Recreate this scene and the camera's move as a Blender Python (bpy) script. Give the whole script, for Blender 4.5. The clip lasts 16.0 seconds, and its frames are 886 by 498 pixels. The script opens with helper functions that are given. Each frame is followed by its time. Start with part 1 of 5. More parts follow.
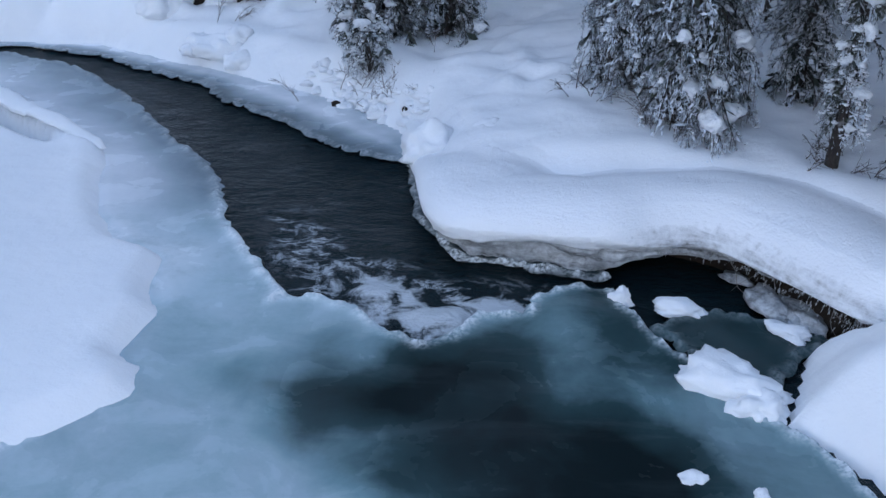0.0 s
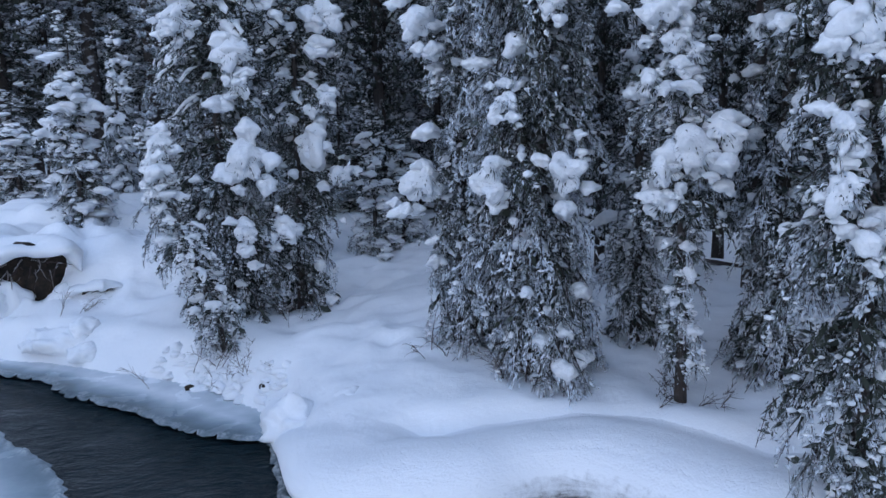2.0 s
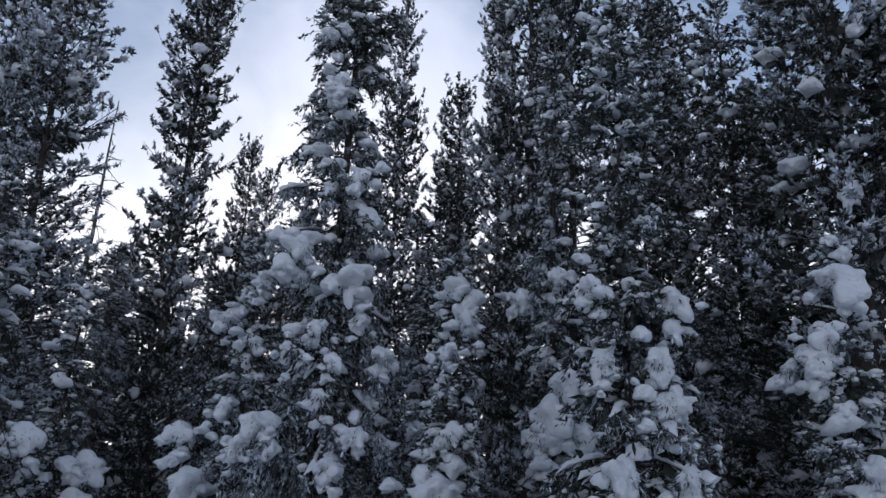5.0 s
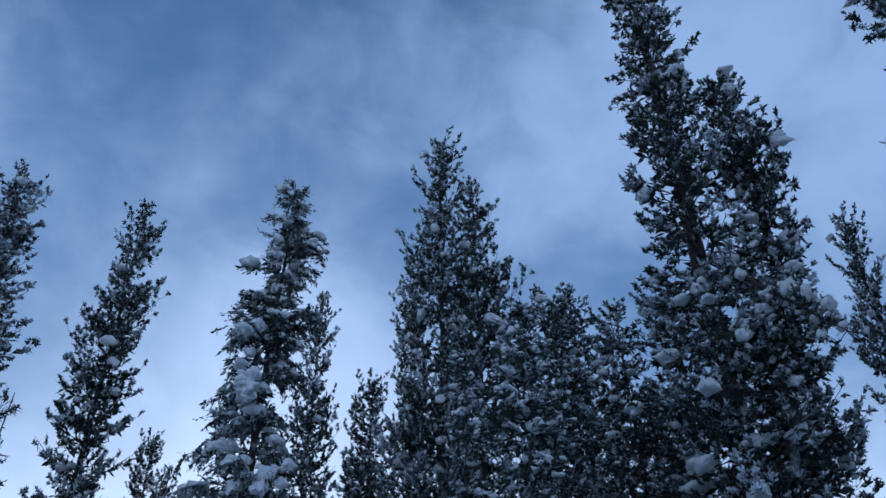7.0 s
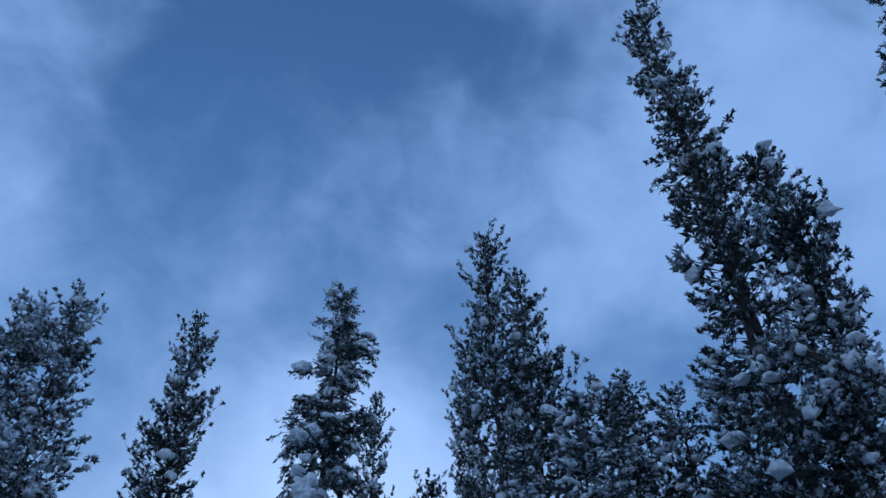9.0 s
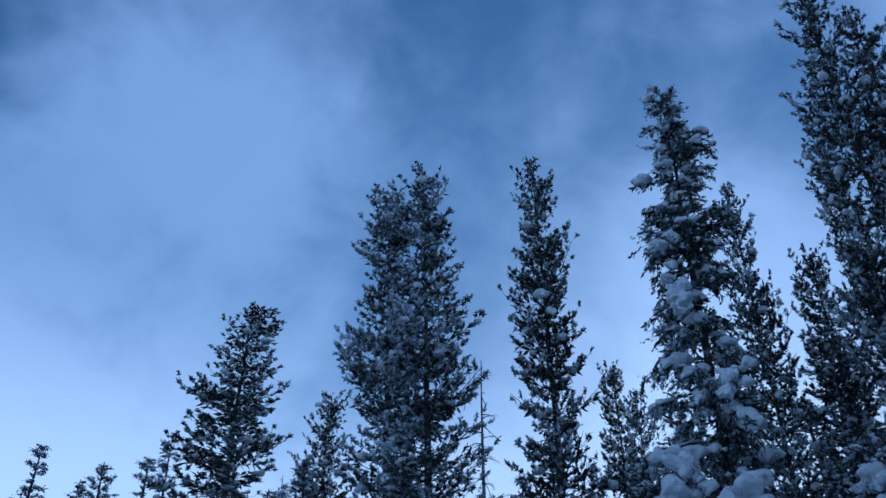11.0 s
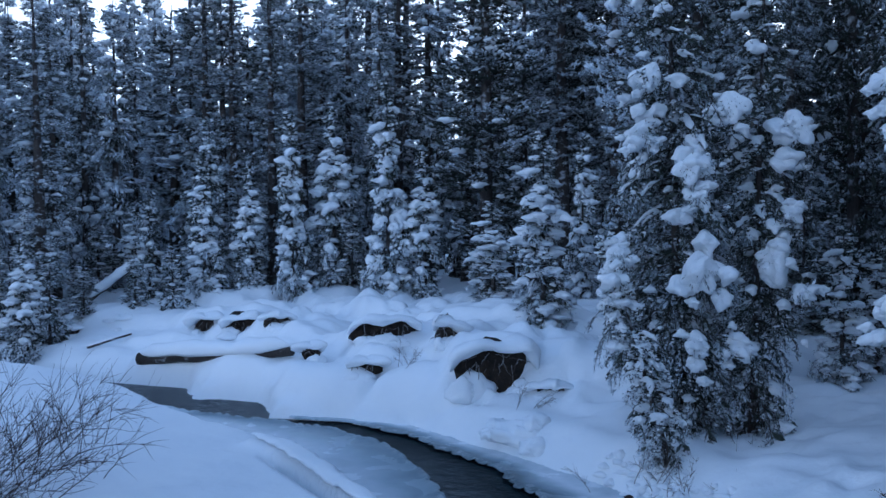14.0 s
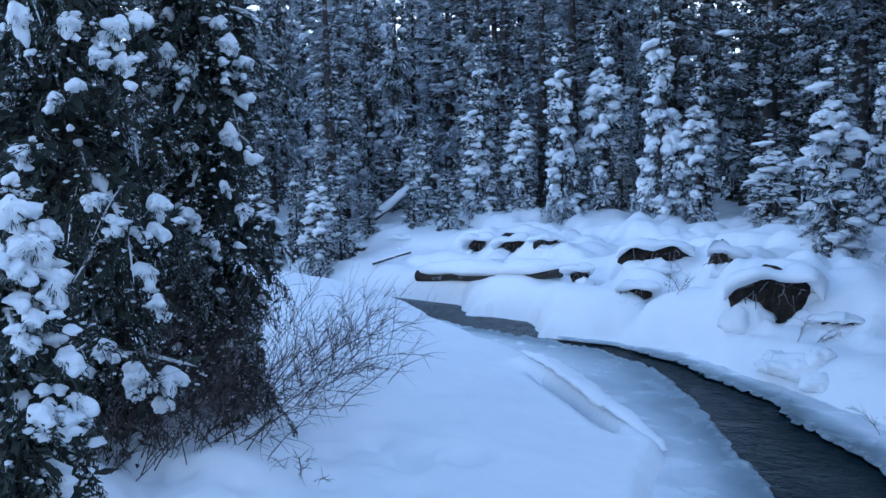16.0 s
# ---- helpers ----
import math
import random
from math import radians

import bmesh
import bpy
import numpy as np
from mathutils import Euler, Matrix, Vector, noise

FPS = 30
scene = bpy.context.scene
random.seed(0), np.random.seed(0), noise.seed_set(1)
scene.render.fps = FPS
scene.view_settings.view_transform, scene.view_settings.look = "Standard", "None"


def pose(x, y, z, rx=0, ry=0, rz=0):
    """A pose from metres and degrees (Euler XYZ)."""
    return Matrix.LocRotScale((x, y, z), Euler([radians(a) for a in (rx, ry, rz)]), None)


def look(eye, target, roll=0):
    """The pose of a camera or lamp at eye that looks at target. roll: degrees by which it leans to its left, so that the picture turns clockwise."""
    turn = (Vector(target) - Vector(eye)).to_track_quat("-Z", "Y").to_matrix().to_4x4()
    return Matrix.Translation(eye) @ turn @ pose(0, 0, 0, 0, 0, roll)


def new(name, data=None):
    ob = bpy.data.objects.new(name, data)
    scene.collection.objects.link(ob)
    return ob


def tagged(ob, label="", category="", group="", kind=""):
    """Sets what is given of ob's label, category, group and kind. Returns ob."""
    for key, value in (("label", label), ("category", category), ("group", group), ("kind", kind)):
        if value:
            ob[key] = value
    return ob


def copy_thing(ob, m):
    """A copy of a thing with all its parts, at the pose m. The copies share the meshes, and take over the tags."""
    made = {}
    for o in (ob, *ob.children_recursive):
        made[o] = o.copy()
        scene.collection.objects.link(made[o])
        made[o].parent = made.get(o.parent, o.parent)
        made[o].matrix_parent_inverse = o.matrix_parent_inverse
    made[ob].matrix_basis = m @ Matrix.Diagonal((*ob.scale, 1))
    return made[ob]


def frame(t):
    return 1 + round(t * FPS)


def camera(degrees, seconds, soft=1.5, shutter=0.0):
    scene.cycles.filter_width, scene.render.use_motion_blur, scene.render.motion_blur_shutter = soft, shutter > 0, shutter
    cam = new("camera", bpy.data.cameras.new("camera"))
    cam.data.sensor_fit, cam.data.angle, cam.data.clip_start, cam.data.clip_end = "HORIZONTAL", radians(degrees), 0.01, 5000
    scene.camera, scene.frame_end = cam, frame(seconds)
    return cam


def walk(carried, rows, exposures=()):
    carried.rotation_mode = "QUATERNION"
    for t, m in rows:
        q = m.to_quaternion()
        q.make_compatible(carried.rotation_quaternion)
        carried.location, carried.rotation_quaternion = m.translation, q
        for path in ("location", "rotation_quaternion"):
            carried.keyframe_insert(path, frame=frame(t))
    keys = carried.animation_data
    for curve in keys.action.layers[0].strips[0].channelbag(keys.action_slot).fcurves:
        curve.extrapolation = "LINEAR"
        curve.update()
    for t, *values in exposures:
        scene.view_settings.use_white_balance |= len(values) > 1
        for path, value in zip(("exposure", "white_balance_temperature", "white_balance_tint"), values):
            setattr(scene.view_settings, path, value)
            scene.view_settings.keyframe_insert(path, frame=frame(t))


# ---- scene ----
cam = camera(53.86, 16.0)
# seconds, place, tilt, roll, turn
PATH = [
    (0.0, 0, 0, 3.5, 62.72, -1.20, 1.32),
    (0.5, 0, 0, 3.5, 66.36, -0.78, -0.31),
    (1.0, 0, 0, 3.5, 70.39, 0.10, -3.17),
    (1.5, 0, 0, 3.5, 75.07, 0.87, -6.51),
    (2.0, 0, 0, 3.5, 80.12, 1.09, -9.04),
    (2.5, 0, 0, 3.5, 84.90, 0.84, -12.27),
    (3.0, 0, 0, 3.5, 90.19, 0.12, -15.13),
    (3.5, 0, 0, 3.5, 94.87, -0.59, -16.47),
    (4.0, 0, 0, 3.5, 100.10, -1.08, -17.73),
    (4.5, 0, 0, 3.5, 105.22, -1.39, -20.19),
    (5.0, 0, 0, 3.5, 110.62, -2.24, -23.59),
    (5.2, 0, 0, 3.5, 112.84, -2.62, -25.05),
    (7.3, 0, 0, 3.5, 132.32, 0.50, -29.38),
    (7.5, 0, 0, 3.5, 133.83, 0.38, -29.60),
    (8.0, 0, 0, 3.5, 136.67, 0.66, -29.47),
    (8.2, 0, 0, 3.5, 137.23, 0.85, -29.28),
    (10.3, 0, 0, 3.5, 131.01, -0.49, -5.12),
    (10.5, 0, 0, 3.5, 129.82, -0.56, -1.73),
    (11.0, 0, 0, 3.5, 124.68, -0.08, 3.22),
    (11.5, 0, 0, 3.5, 118.65, -0.19, 3.93),
    (12.0, 0, 0, 3.5, 111.35, 0.05, 5.39),
    (12.5, 0, 0, 3.5, 103.57, 0.48, 7.89),
    (13.0, 0, 0, 3.5, 97.01, 0.73, 11.01),
    (13.5, 0, 0, 3.5, 92.15, 0.56, 14.70),
    (14.0, 0, 0, 3.5, 87.78, 0.25, 20.28),
    (14.5, 0, 0, 3.5, 83.79, 0.35, 25.57),
    (15.0, 0, 0, 3.5, 82.48, -0.09, 29.47),
    (15.5, 0, 0, 3.5, 82.58, -0.18, 33.66),
    (16.0, 0, 0, 3.5, 82.93, 1.10, 37.79),
]
# seconds, stops, kelvin, tint
EXPOSURE = [(0.0, 1.76, 6600, 15), (1.5, 1.76, 6500, 16), (2.5, 1.88, 6450, 17), (3.0, 1.98, 6500, 18), (3.5, 1.94, 6450, 18), (4.0, 1.73, 6400, 18), (5.0, 0.6, 6900, 17), (7.5, 0.1, 4950, 8), (8.0, 0.08, 4900, 8),
            (10.5, -0.1, 4600, 6.5), (11.0, -0.22, 4550, 6), (12.0, -0.32, 4850, 7.5), (12.5, -0.33, 4950, 9), (13.5, 0.55, 5200, 12), (14.5, 1.46, 5250, 8), (16.0, 1.62, 5300, 9)]
walk(cam, [(t, pose(*p)) for t, *p in PATH], EXPOSURE)

# ---------------------------------------------------------------- light
SUN_TURN, SUN_HIGH = radians(14), radians(8)
world = bpy.data.worlds.new("winter_sky")
scene.world = world
world.use_nodes = True
wn, wl = world.node_tree.nodes, world.node_tree.links
wn.clear()


def wnode(kind, **kw):
    n = wn.new(kind)
    for k, v in kw.items():
        n.inputs[k].default_value = v
    return n


w_out = wnode("ShaderNodeOutputWorld")
w_bg = wnode("ShaderNodeBackground", Strength=0.13)
sky = wnode("ShaderNodeTexSky")
sky.sky_type, sky.sun_disc = "NISHITA", False
sky.sun_elevation, sky.sun_rotation = SUN_HIGH, SUN_TURN
sky.air_density, sky.dust_density, sky.ozone_density = 1.2, 1.3, 3.8
w_co = wnode("ShaderNodeTexCoord")
w_map = wnode("ShaderNodeMapping", Scale=(1.0, 1.0, 1.15), Location=(5.57, 4.86, 5.56))
cloud = wnode("ShaderNodeTexNoise", Scale=2.3, Detail=7.0, Roughness=0.5, Distortion=0.12)
wl.new(w_co.outputs["Generated"], w_map.inputs["Vector"])
wl.new(w_map.outputs["Vector"], cloud.inputs["Vector"])
wisps = wnode("ShaderNodeTexNoise", Scale=8.0, Detail=8.0, Roughness=0.55, Distortion=0.5)
wl.new(w_map.outputs["Vector"], wisps.inputs["Vector"])


def wmath(op, a, b):
    n = wn.new("ShaderNodeMath")
    n.operation = op
    for i, v in enumerate((a, b)):
        if isinstance(v, (int, float)):
            n.inputs[i].default_value = v
        else:
            wl.new(v, n.inputs[i])
    return n.outputs[0]


def wsmooth(v, lo, hi):
    n = wn.new("ShaderNodeMapRange")
    n.interpolation_type = "SMOOTHSTEP"
    n.inputs["From Min"].default_value, n.inputs["From Max"].default_value = lo, hi
    wl.new(v, n.inputs["Value"])
    return n.outputs["Result"]


def bank_of_cloud(way, tight, amount):
    """More (or, below nought, less) cloud round one direction of the sky."""
    n = wn.new("ShaderNodeVectorMath")
    n.operation = "DOT_PRODUCT"
    n.inputs[1].default_value = Vector(way).normalized()
    wl.new(w_co.outputs["Generated"], n.inputs[0])
    return wmath("MULTIPLY", wmath("POWER", 2.718, wmath("MULTIPLY", wmath("SUBTRACT", n.outputs["Value"], 1.0), tight)), amount)


w_sep = wn.new("ShaderNodeSeparateXYZ")
wl.new(w_co.outputs["Generated"], w_sep.inputs[0])
low = wmath("SUBTRACT", 1.0, wsmooth(w_sep.outputs["Z"], 0.26, 0.55))
cover = wmath("ADD", cloud.outputs["Fac"], wmath("MULTIPLY", low, 0.24))
cover = wmath("ADD", cover, wmath("MULTIPLY", wmath("SUBTRACT", wisps.outputs["Fac"], 0.5), 0.36))
for way, tight, amount in (((-0.27, 0.69, 0.67), 35, 0.2), ((0.2, 0.62, 0.75), 20, -0.24), ((0.62, 0.29, 0.75), 5, 0.19), ((-0.52, 0.79, 0.33), 40, 0.16), ((-0.05, 0.86, 0.5), 60, -0.08)):
    cover = wmath("ADD", cover, bank_of_cloud(way, tight, amount))
glow = bank_of_cloud((math.sin(SUN_TURN), math.cos(SUN_TURN), 0.27), 18, 1.0)
cover = wmath("ADD", cover, wmath("MULTIPLY", glow, 0.22))
c_tone = wnode("ShaderNodeMix")
c_tone.data_type = "RGBA"
c_tone.inputs["A"].default_value, c_tone.inputs["B"].default_value = (2.75, 3.5, 4.8, 1), (6.4, 6.9, 7.8, 1)
wl.new(wmath("MAXIMUM", low, glow), c_tone.inputs["Factor"])
c_mix = wnode("ShaderNodeMix")
c_mix.data_type = "RGBA"
wl.new(wmath("ADD", wmath("MULTIPLY", wsmooth(cover, 0.4, 0.78), 0.8), 0.06), c_mix.inputs["Factor"])
wl.new(c_tone.outputs["Result"], c_mix.inputs["B"])
wl.new(sky.outputs["Color"], c_mix.inputs["A"])
wl.new(c_mix.outputs["Result"], w_bg.inputs["Color"])
wl.new(w_bg.outputs["Background"], w_out.inputs["Surface"])

sun_data = bpy.data.lights.new("low_sun", "SUN")
sun_data.energy, sun_data.angle, sun_data.color = 0.3, radians(12), (1.0, 0.93, 0.84)
sun = new("low_sun", sun_data)
sun.matrix_basis = look((0, 0, 30), (-math.sin(SUN_TURN) * 10, -math.cos(SUN_TURN) * 10, 30 - math.tan(SUN_HIGH) * 10))


# ---------------------------------------------------------------- materials
def material(name):
    m = bpy.data.materials.new(name)
    m.use_nodes = True
    nt = m.node_tree
    return m, nt, nt.nodes["Principled BSDF"]


def node(nt, kind, links=(), **kw):
    n = nt.nodes.new(kind)
    for k, v in kw.items():
        n.inputs[k.replace("_", " ")].default_value = v
    for key, out in links:
        nt.links.new(out, n.inputs[key])
    return n


def ramp(nt, fac, *stops):
    n = node(nt, "ShaderNodeValToRGB", [("Fac", fac)])
    e = n.color_ramp.elements
    while len(e) < len(stops):
        e.new(0.5)
    for el, (p, c) in zip(e, stops):
        el.position, el.color = p, (*c, 1) if len(c) == 3 else c
    return n.outputs["Color"]


def bump(nt, bsdf, height, strength, distance):
    n = node(nt, "ShaderNodeBump", [("Height", height)], Strength=strength, Distance=distance)
    nt.links.new(n.outputs["Normal"], bsdf.inputs["Normal"])
    return n


def place(nt):
    return node(nt, "ShaderNodeTexCoord").outputs["Object"]


def noise_tex(nt, co, scale, detail=4.0, rough=0.55, distort=0.0):
    return node(nt, "ShaderNodeTexNoise", [("Vector", co)], Scale=scale, Detail=detail, Roughness=rough, Distortion=distort).outputs["Fac"]


def mixed(nt, fac, a, b):
    n = node(nt, "ShaderNodeMix")
    n.data_type = "RGBA"
    for key, v in (("A", a), ("B", b)):
        if isinstance(v, tuple):
            n.inputs[key].default_value = (*v, 1)
        else:
            nt.links.new(v, n.inputs[key])
    nt.links.new(fac, n.inputs["Factor"])
    return n.outputs["Result"]


def attribute(nt, name):
    n = node(nt, "ShaderNodeAttribute")
    n.attribute_name = name
    return n.outputs["Fac"]


def maths(nt, op, a, b):
    n = node(nt, "ShaderNodeMath")
    n.operation = op
    for i, v in enumerate((a, b)):
        if isinstance(v, (int, float)):
            n.inputs[i].default_value = v
        else:
            nt.links.new(v, n.inputs[i])
    return n.outputs[0]


def snow_material(name, fine=60.0, relief=0.25, mid=4.0, dull=1.0):
    m, nt, b = material(name)
    co = place(nt)
    big, small = noise_tex(nt, co, 0.9), noise_tex(nt, co, fine, 5)
    col = ramp(nt, big, (0.3, tuple(dull * c for c in (0.84, 0.87, 0.905))), (0.7, tuple(dull * c for c in (0.9, 0.92, 0.94))))
    nt.links.new(col, b.inputs["Base Color"])
    b.inputs["Roughness"].default_value = 0.75
    b.inputs["Specular IOR Level"].default_value = 0.25
    bump(nt, b, maths(nt, "ADD", maths(nt, "MULTIPLY", small, 0.5), maths(nt, "MULTIPLY", noise_tex(nt, co, mid, 6, 0.55), 3.0)), relief, 0.03)
    return m


def bark_material(name, dark, light):
    m, nt, b = material(name)
    co = place(nt)
    st = node(nt, "ShaderNodeMapping", [("Vector", co)], Scale=(1, 1, 0.25)).outputs["Vector"]
    n1 = noise_tex(nt, st, 45, 5, 0.65)
    col = ramp(nt, n1, (0.3, dark), (0.7, light))
    rime = ramp(nt, noise_tex(nt, co, 5.0, 3), (0.56, (0, 0, 0)), (0.68, (1, 1, 1)))
    nt.links.new(mixed(nt, maths(nt, "MULTIPLY", rime, 0.5), col, (0.7, 0.73, 0.78)), b.inputs["Base Color"])
    b.inputs["Roughness"].default_value = 0.9
    bump(nt, b, n1, 0.7, 0.01)
    return m


def needle_material(name, dark, light):
    m, nt, b = material(name)
    rnd = node(nt, "ShaderNodeNewGeometry").outputs["Random Per Island"]
    green = ramp(nt, rnd, (0.0, dark), (1.0, light))
    frost = attribute(nt, "frost")
    grain = noise_tex(nt, place(nt), 38, 3)
    fac = ramp(nt, maths(nt, "ADD", frost, maths(nt, "MULTIPLY", maths(nt, "SUBTRACT", grain, 0.5), 0.8)), (0.22, (0, 0, 0)), (0.75, (1, 1, 1)))
    nt.links.new(mixed(nt, fac, green, (0.72, 0.78, 0.85)), b.inputs["Base Color"])
    b.inputs["Roughness"].default_value = 0.8
    b.inputs["Specular IOR Level"].default_value = 0.2
    return m


SNOW = snow_material("wind_packed_snow")
SNOW_TREE = snow_material("branch_snow", 30.0, 0.5, 14.0, 0.9)
BARK = bark_material("spruce_bark", (0.016, 0.013, 0.012), (0.06, 0.048, 0.042))
BARK_DEAD = bark_material("dead_bark", (0.05, 0.042, 0.036), (0.16, 0.14, 0.12))
TWIG = bark_material("willow_bark", (0.028, 0.018, 0.016), (0.075, 0.05, 0.043))
NEEDLE = needle_material("spruce_needles", (0.022, 0.03, 0.026), (0.058, 0.068, 0.054))
PINE = needle_material("pine_needles", (0.02, 0.026, 0.022), (0.05, 0.058, 0.046))


def earth_material():
    m, nt, b = material("frozen_earth")
    co = place(nt)
    n1 = noise_tex(nt, co, 9, 6, 0.65)
    nt.links.new(ramp(nt, n1, (0.35, (0.008, 0.006, 0.005)), (0.58, (0.03, 0.02, 0.013)), (0.78, (0.085, 0.055, 0.03))), b.inputs["Base Color"])
    b.inputs["Roughness"].default_value = 0.95
    bump(nt, b, n1, 1.0, 0.05)
    return m


EARTH = earth_material()


def old_shaded_snow_material(name, start):
    """Old snow, icy and layered as a cut bank shows it; its greying also paints in shade."""
    m, nt, b = material(name)
    co = place(nt)
    st = node(nt, "ShaderNodeMapping", [("Vector", co)], Scale=(1.6, 1.6, 9)).outputs["Vector"]
    bands, grain = noise_tex(nt, st, 1.5, 5, 0.65, 0.7), noise_tex(nt, co, 13, 6, 0.7)
    mixv = maths(nt, "ADD", maths(nt, "MULTIPLY", bands, 0.5), maths(nt, "MULTIPLY", grain, 0.5))
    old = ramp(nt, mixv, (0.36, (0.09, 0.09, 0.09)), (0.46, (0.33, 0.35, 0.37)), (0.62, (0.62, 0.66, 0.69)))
    age_shade = maths(nt, "ADD", maths(nt, "ADD", attribute(nt, "age_shade"), start), maths(nt, "MULTIPLY", maths(nt, "SUBTRACT", mixv, 0.5), -1.0))
    nt.links.new(mixed(nt, ramp(nt, age_shade, (0.25, (0, 0, 0)), (0.75, (1, 1, 1))), (0.87, 0.895, 0.925), old), b.inputs["Base Color"])
    b.inputs["Roughness"].default_value = 0.65
    b.inputs["Specular IOR Level"].default_value = 0.25
    bump(nt, b, maths(nt, "ADD", mixv, maths(nt, "MULTIPLY", noise_tex(nt, co, 45, 4), 0.25)), 0.7, 0.035)
    return m


OLD_SHADED_SNOW = old_shaded_snow_material("layered_old_shaded_snow", 0.0)
# greyed all over: icy snow with the shade beneath the lip in its colour
GREY_SHADED_SNOW = old_shaded_snow_material("icy_shaded_snow", 0.7)


def ice_material():
    """Pale where the ice is thick and aerated, dark and clear where it is thin over deep water."""
    m, nt, b = material("river_ice")
    co = place(nt)
    thick = attribute(nt, "thick")
    cloudy = noise_tex(nt, co, 1.7, 5, 0.55, 0.4)
    fine = noise_tex(nt, co, 14, 5, 0.6)
    t = maths(nt, "ADD", thick, maths(nt, "MULTIPLY", maths(nt, "SUBTRACT", cloudy, 0.5), 0.35))
    t = maths(nt, "ADD", t, maths(nt, "MULTIPLY", maths(nt, "SUBTRACT", fine, 0.5), 0.05))
    col = ramp(nt, t, (0.08, (0.005, 0.012, 0.014)), (0.3, (0.026, 0.06, 0.066)), (0.52, (0.17, 0.29, 0.32)), (0.74, (0.45, 0.58, 0.635)), (0.98, (0.78, 0.83, 0.87)))
    drift = node(nt, "ShaderNodeMapping", [("Vector", co)], Rotation=(0, 0, radians(24)), Scale=(0.5, 2.2, 1)).outputs["Vector"]
    wisp = ramp(nt, noise_tex(nt, drift, 1.5, 7, 0.6, 0.6), (0.55, (0, 0, 0)), (0.75, (0.1, 0.1, 0.1)))
    col = mixed(nt, maths(nt, "MULTIPLY", wisp, ramp(nt, t, (0.1, (0.3, 0.3, 0.3)), (0.4, (1, 1, 1)))), col, (0.45, 0.56, 0.6))
    hue = noise_tex(nt, co, 0.8, 4, 0.6, 0.6)
    col = mixed(nt, maths(nt, "MULTIPLY", ramp(nt, hue, (0.45, (0, 0, 0)), (0.68, (0.3, 0.3, 0.3))), ramp(nt, t, (0.3, (0, 0, 0)), (0.7, (1, 1, 1)))), col, (0.46, 0.5, 0.57))
    col = mixed(nt, maths(nt, "MULTIPLY", ramp(nt, noise_tex(nt, co, 3.2, 8, 0.72), (0.48, (0, 0, 0)), (0.78, (0.5, 0.5, 0.5))), ramp(nt, t, (0.35, (0, 0, 0)), (0.6, (1, 1, 1)))), col, (0.2, 0.34, 0.36))
    grey = maths(nt, "MULTIPLY", attribute(nt, "grey"), 0.8)
    col = mixed(nt, grey, col, ramp(nt, t, (0.3, (0.1, 0.13, 0.15)), (0.6, (0.36, 0.42, 0.47)), (0.95, (0.8, 0.83, 0.87))))
    bead = attribute(nt, "bead")
    col = mixed(nt, maths(nt, "MULTIPLY", bead, ramp(nt, noise_tex(nt, co, 30, 3), (0.35, (0.15, 0.15, 0.15)), (0.6, (1, 1, 1)))), col, (0.86, 0.9, 0.92))
    nt.links.new(col, b.inputs["Base Color"])
    nt.links.new(ramp(nt, cloudy, (0.3, (0.18, 0.18, 0.18)), (0.75, (0.34, 0.34, 0.34))), b.inputs["Roughness"])
    b.inputs["IOR"].default_value = 1.31
    b.inputs["Specular IOR Level"].default_value = 0.3
    bump(nt, b, maths(nt, "ADD", cloudy, maths(nt, "MULTIPLY", fine, 0.04)), 0.08, 0.04)
    return m


ICE = ice_material()


def water_material():
    m, nt, b = material("creek_water")
    co = place(nt)
    foam = attribute(nt, "foam")
    st = node(nt, "ShaderNodeMapping", [("Vector", co)], Rotation=(0, 0, radians(-58)), Scale=(0.7, 1.3, 1)).outputs["Vector"]
    churn = node(nt, "ShaderNodeMapping", [("Vector", co)], Rotation=(0, 0, radians(-35)), Scale=(0.8, 1.35, 1)).outputs["Vector"]
    swirl = noise_tex(nt, churn, 2.6, 9, 0.68, 0.5)
    veil = noise_tex(nt, co, 4.0, 10, 0.66, 0.5)
    thread = maths(nt, "SUBTRACT", 1.0, maths(nt, "MULTIPLY", maths(nt, "ABSOLUTE", maths(nt, "SUBTRACT", swirl, 0.5), 0), 22.0))
    thread = maths(nt, "MULTIPLY", maths(nt, "MAXIMUM", thread, 0.0), ramp(nt, veil, (0.42, (0, 0, 0)), (0.62, (0.8, 0.8, 0.8))))
    sheet = ramp(nt, maths(nt, "ADD", veil, maths(nt, "MULTIPLY", maths(nt, "SUBTRACT", foam, 0.75), 0.5)), (0.47, (0, 0, 0)), (0.6, (1, 1, 1)))
    lace = maths(nt, "MULTIPLY", ramp(nt, foam, (0.08, (0, 0, 0)), (0.5, (1, 1, 1))), maths(nt, "MAXIMUM", thread, maths(nt, "MULTIPLY", sheet, 0.75)))
    nt.links.new(mixed(nt, lace, (0.006, 0.016, 0.02), (0.74, 0.8, 0.85)), b.inputs["Base Color"])
    nt.links.new(mixed(nt, lace, (0.12, 0.12, 0.12), (0.7, 0.7, 0.7)), b.inputs["Roughness"])
    b.inputs["IOR"].default_value = 1.33
    rip = maths(nt, "ADD", noise_tex(nt, st, 6.0, 5, 0.6, 0.6), maths(nt, "MULTIPLY", noise_tex(nt, st, 22.0, 3), 0.3))
    bump(nt, b, rip, 0.8, 0.08)
    b.inputs["Specular IOR Level"].default_value = 0.24
    return m


WATER = water_material()


# ---------------------------------------------------------------- arithmetic of the land
def hash2(ix, iy, seed):
    v = np.sin(ix * 127.1 + iy * 311.7 + seed * 74.7) * 43758.5453
    return v - np.floor(v)


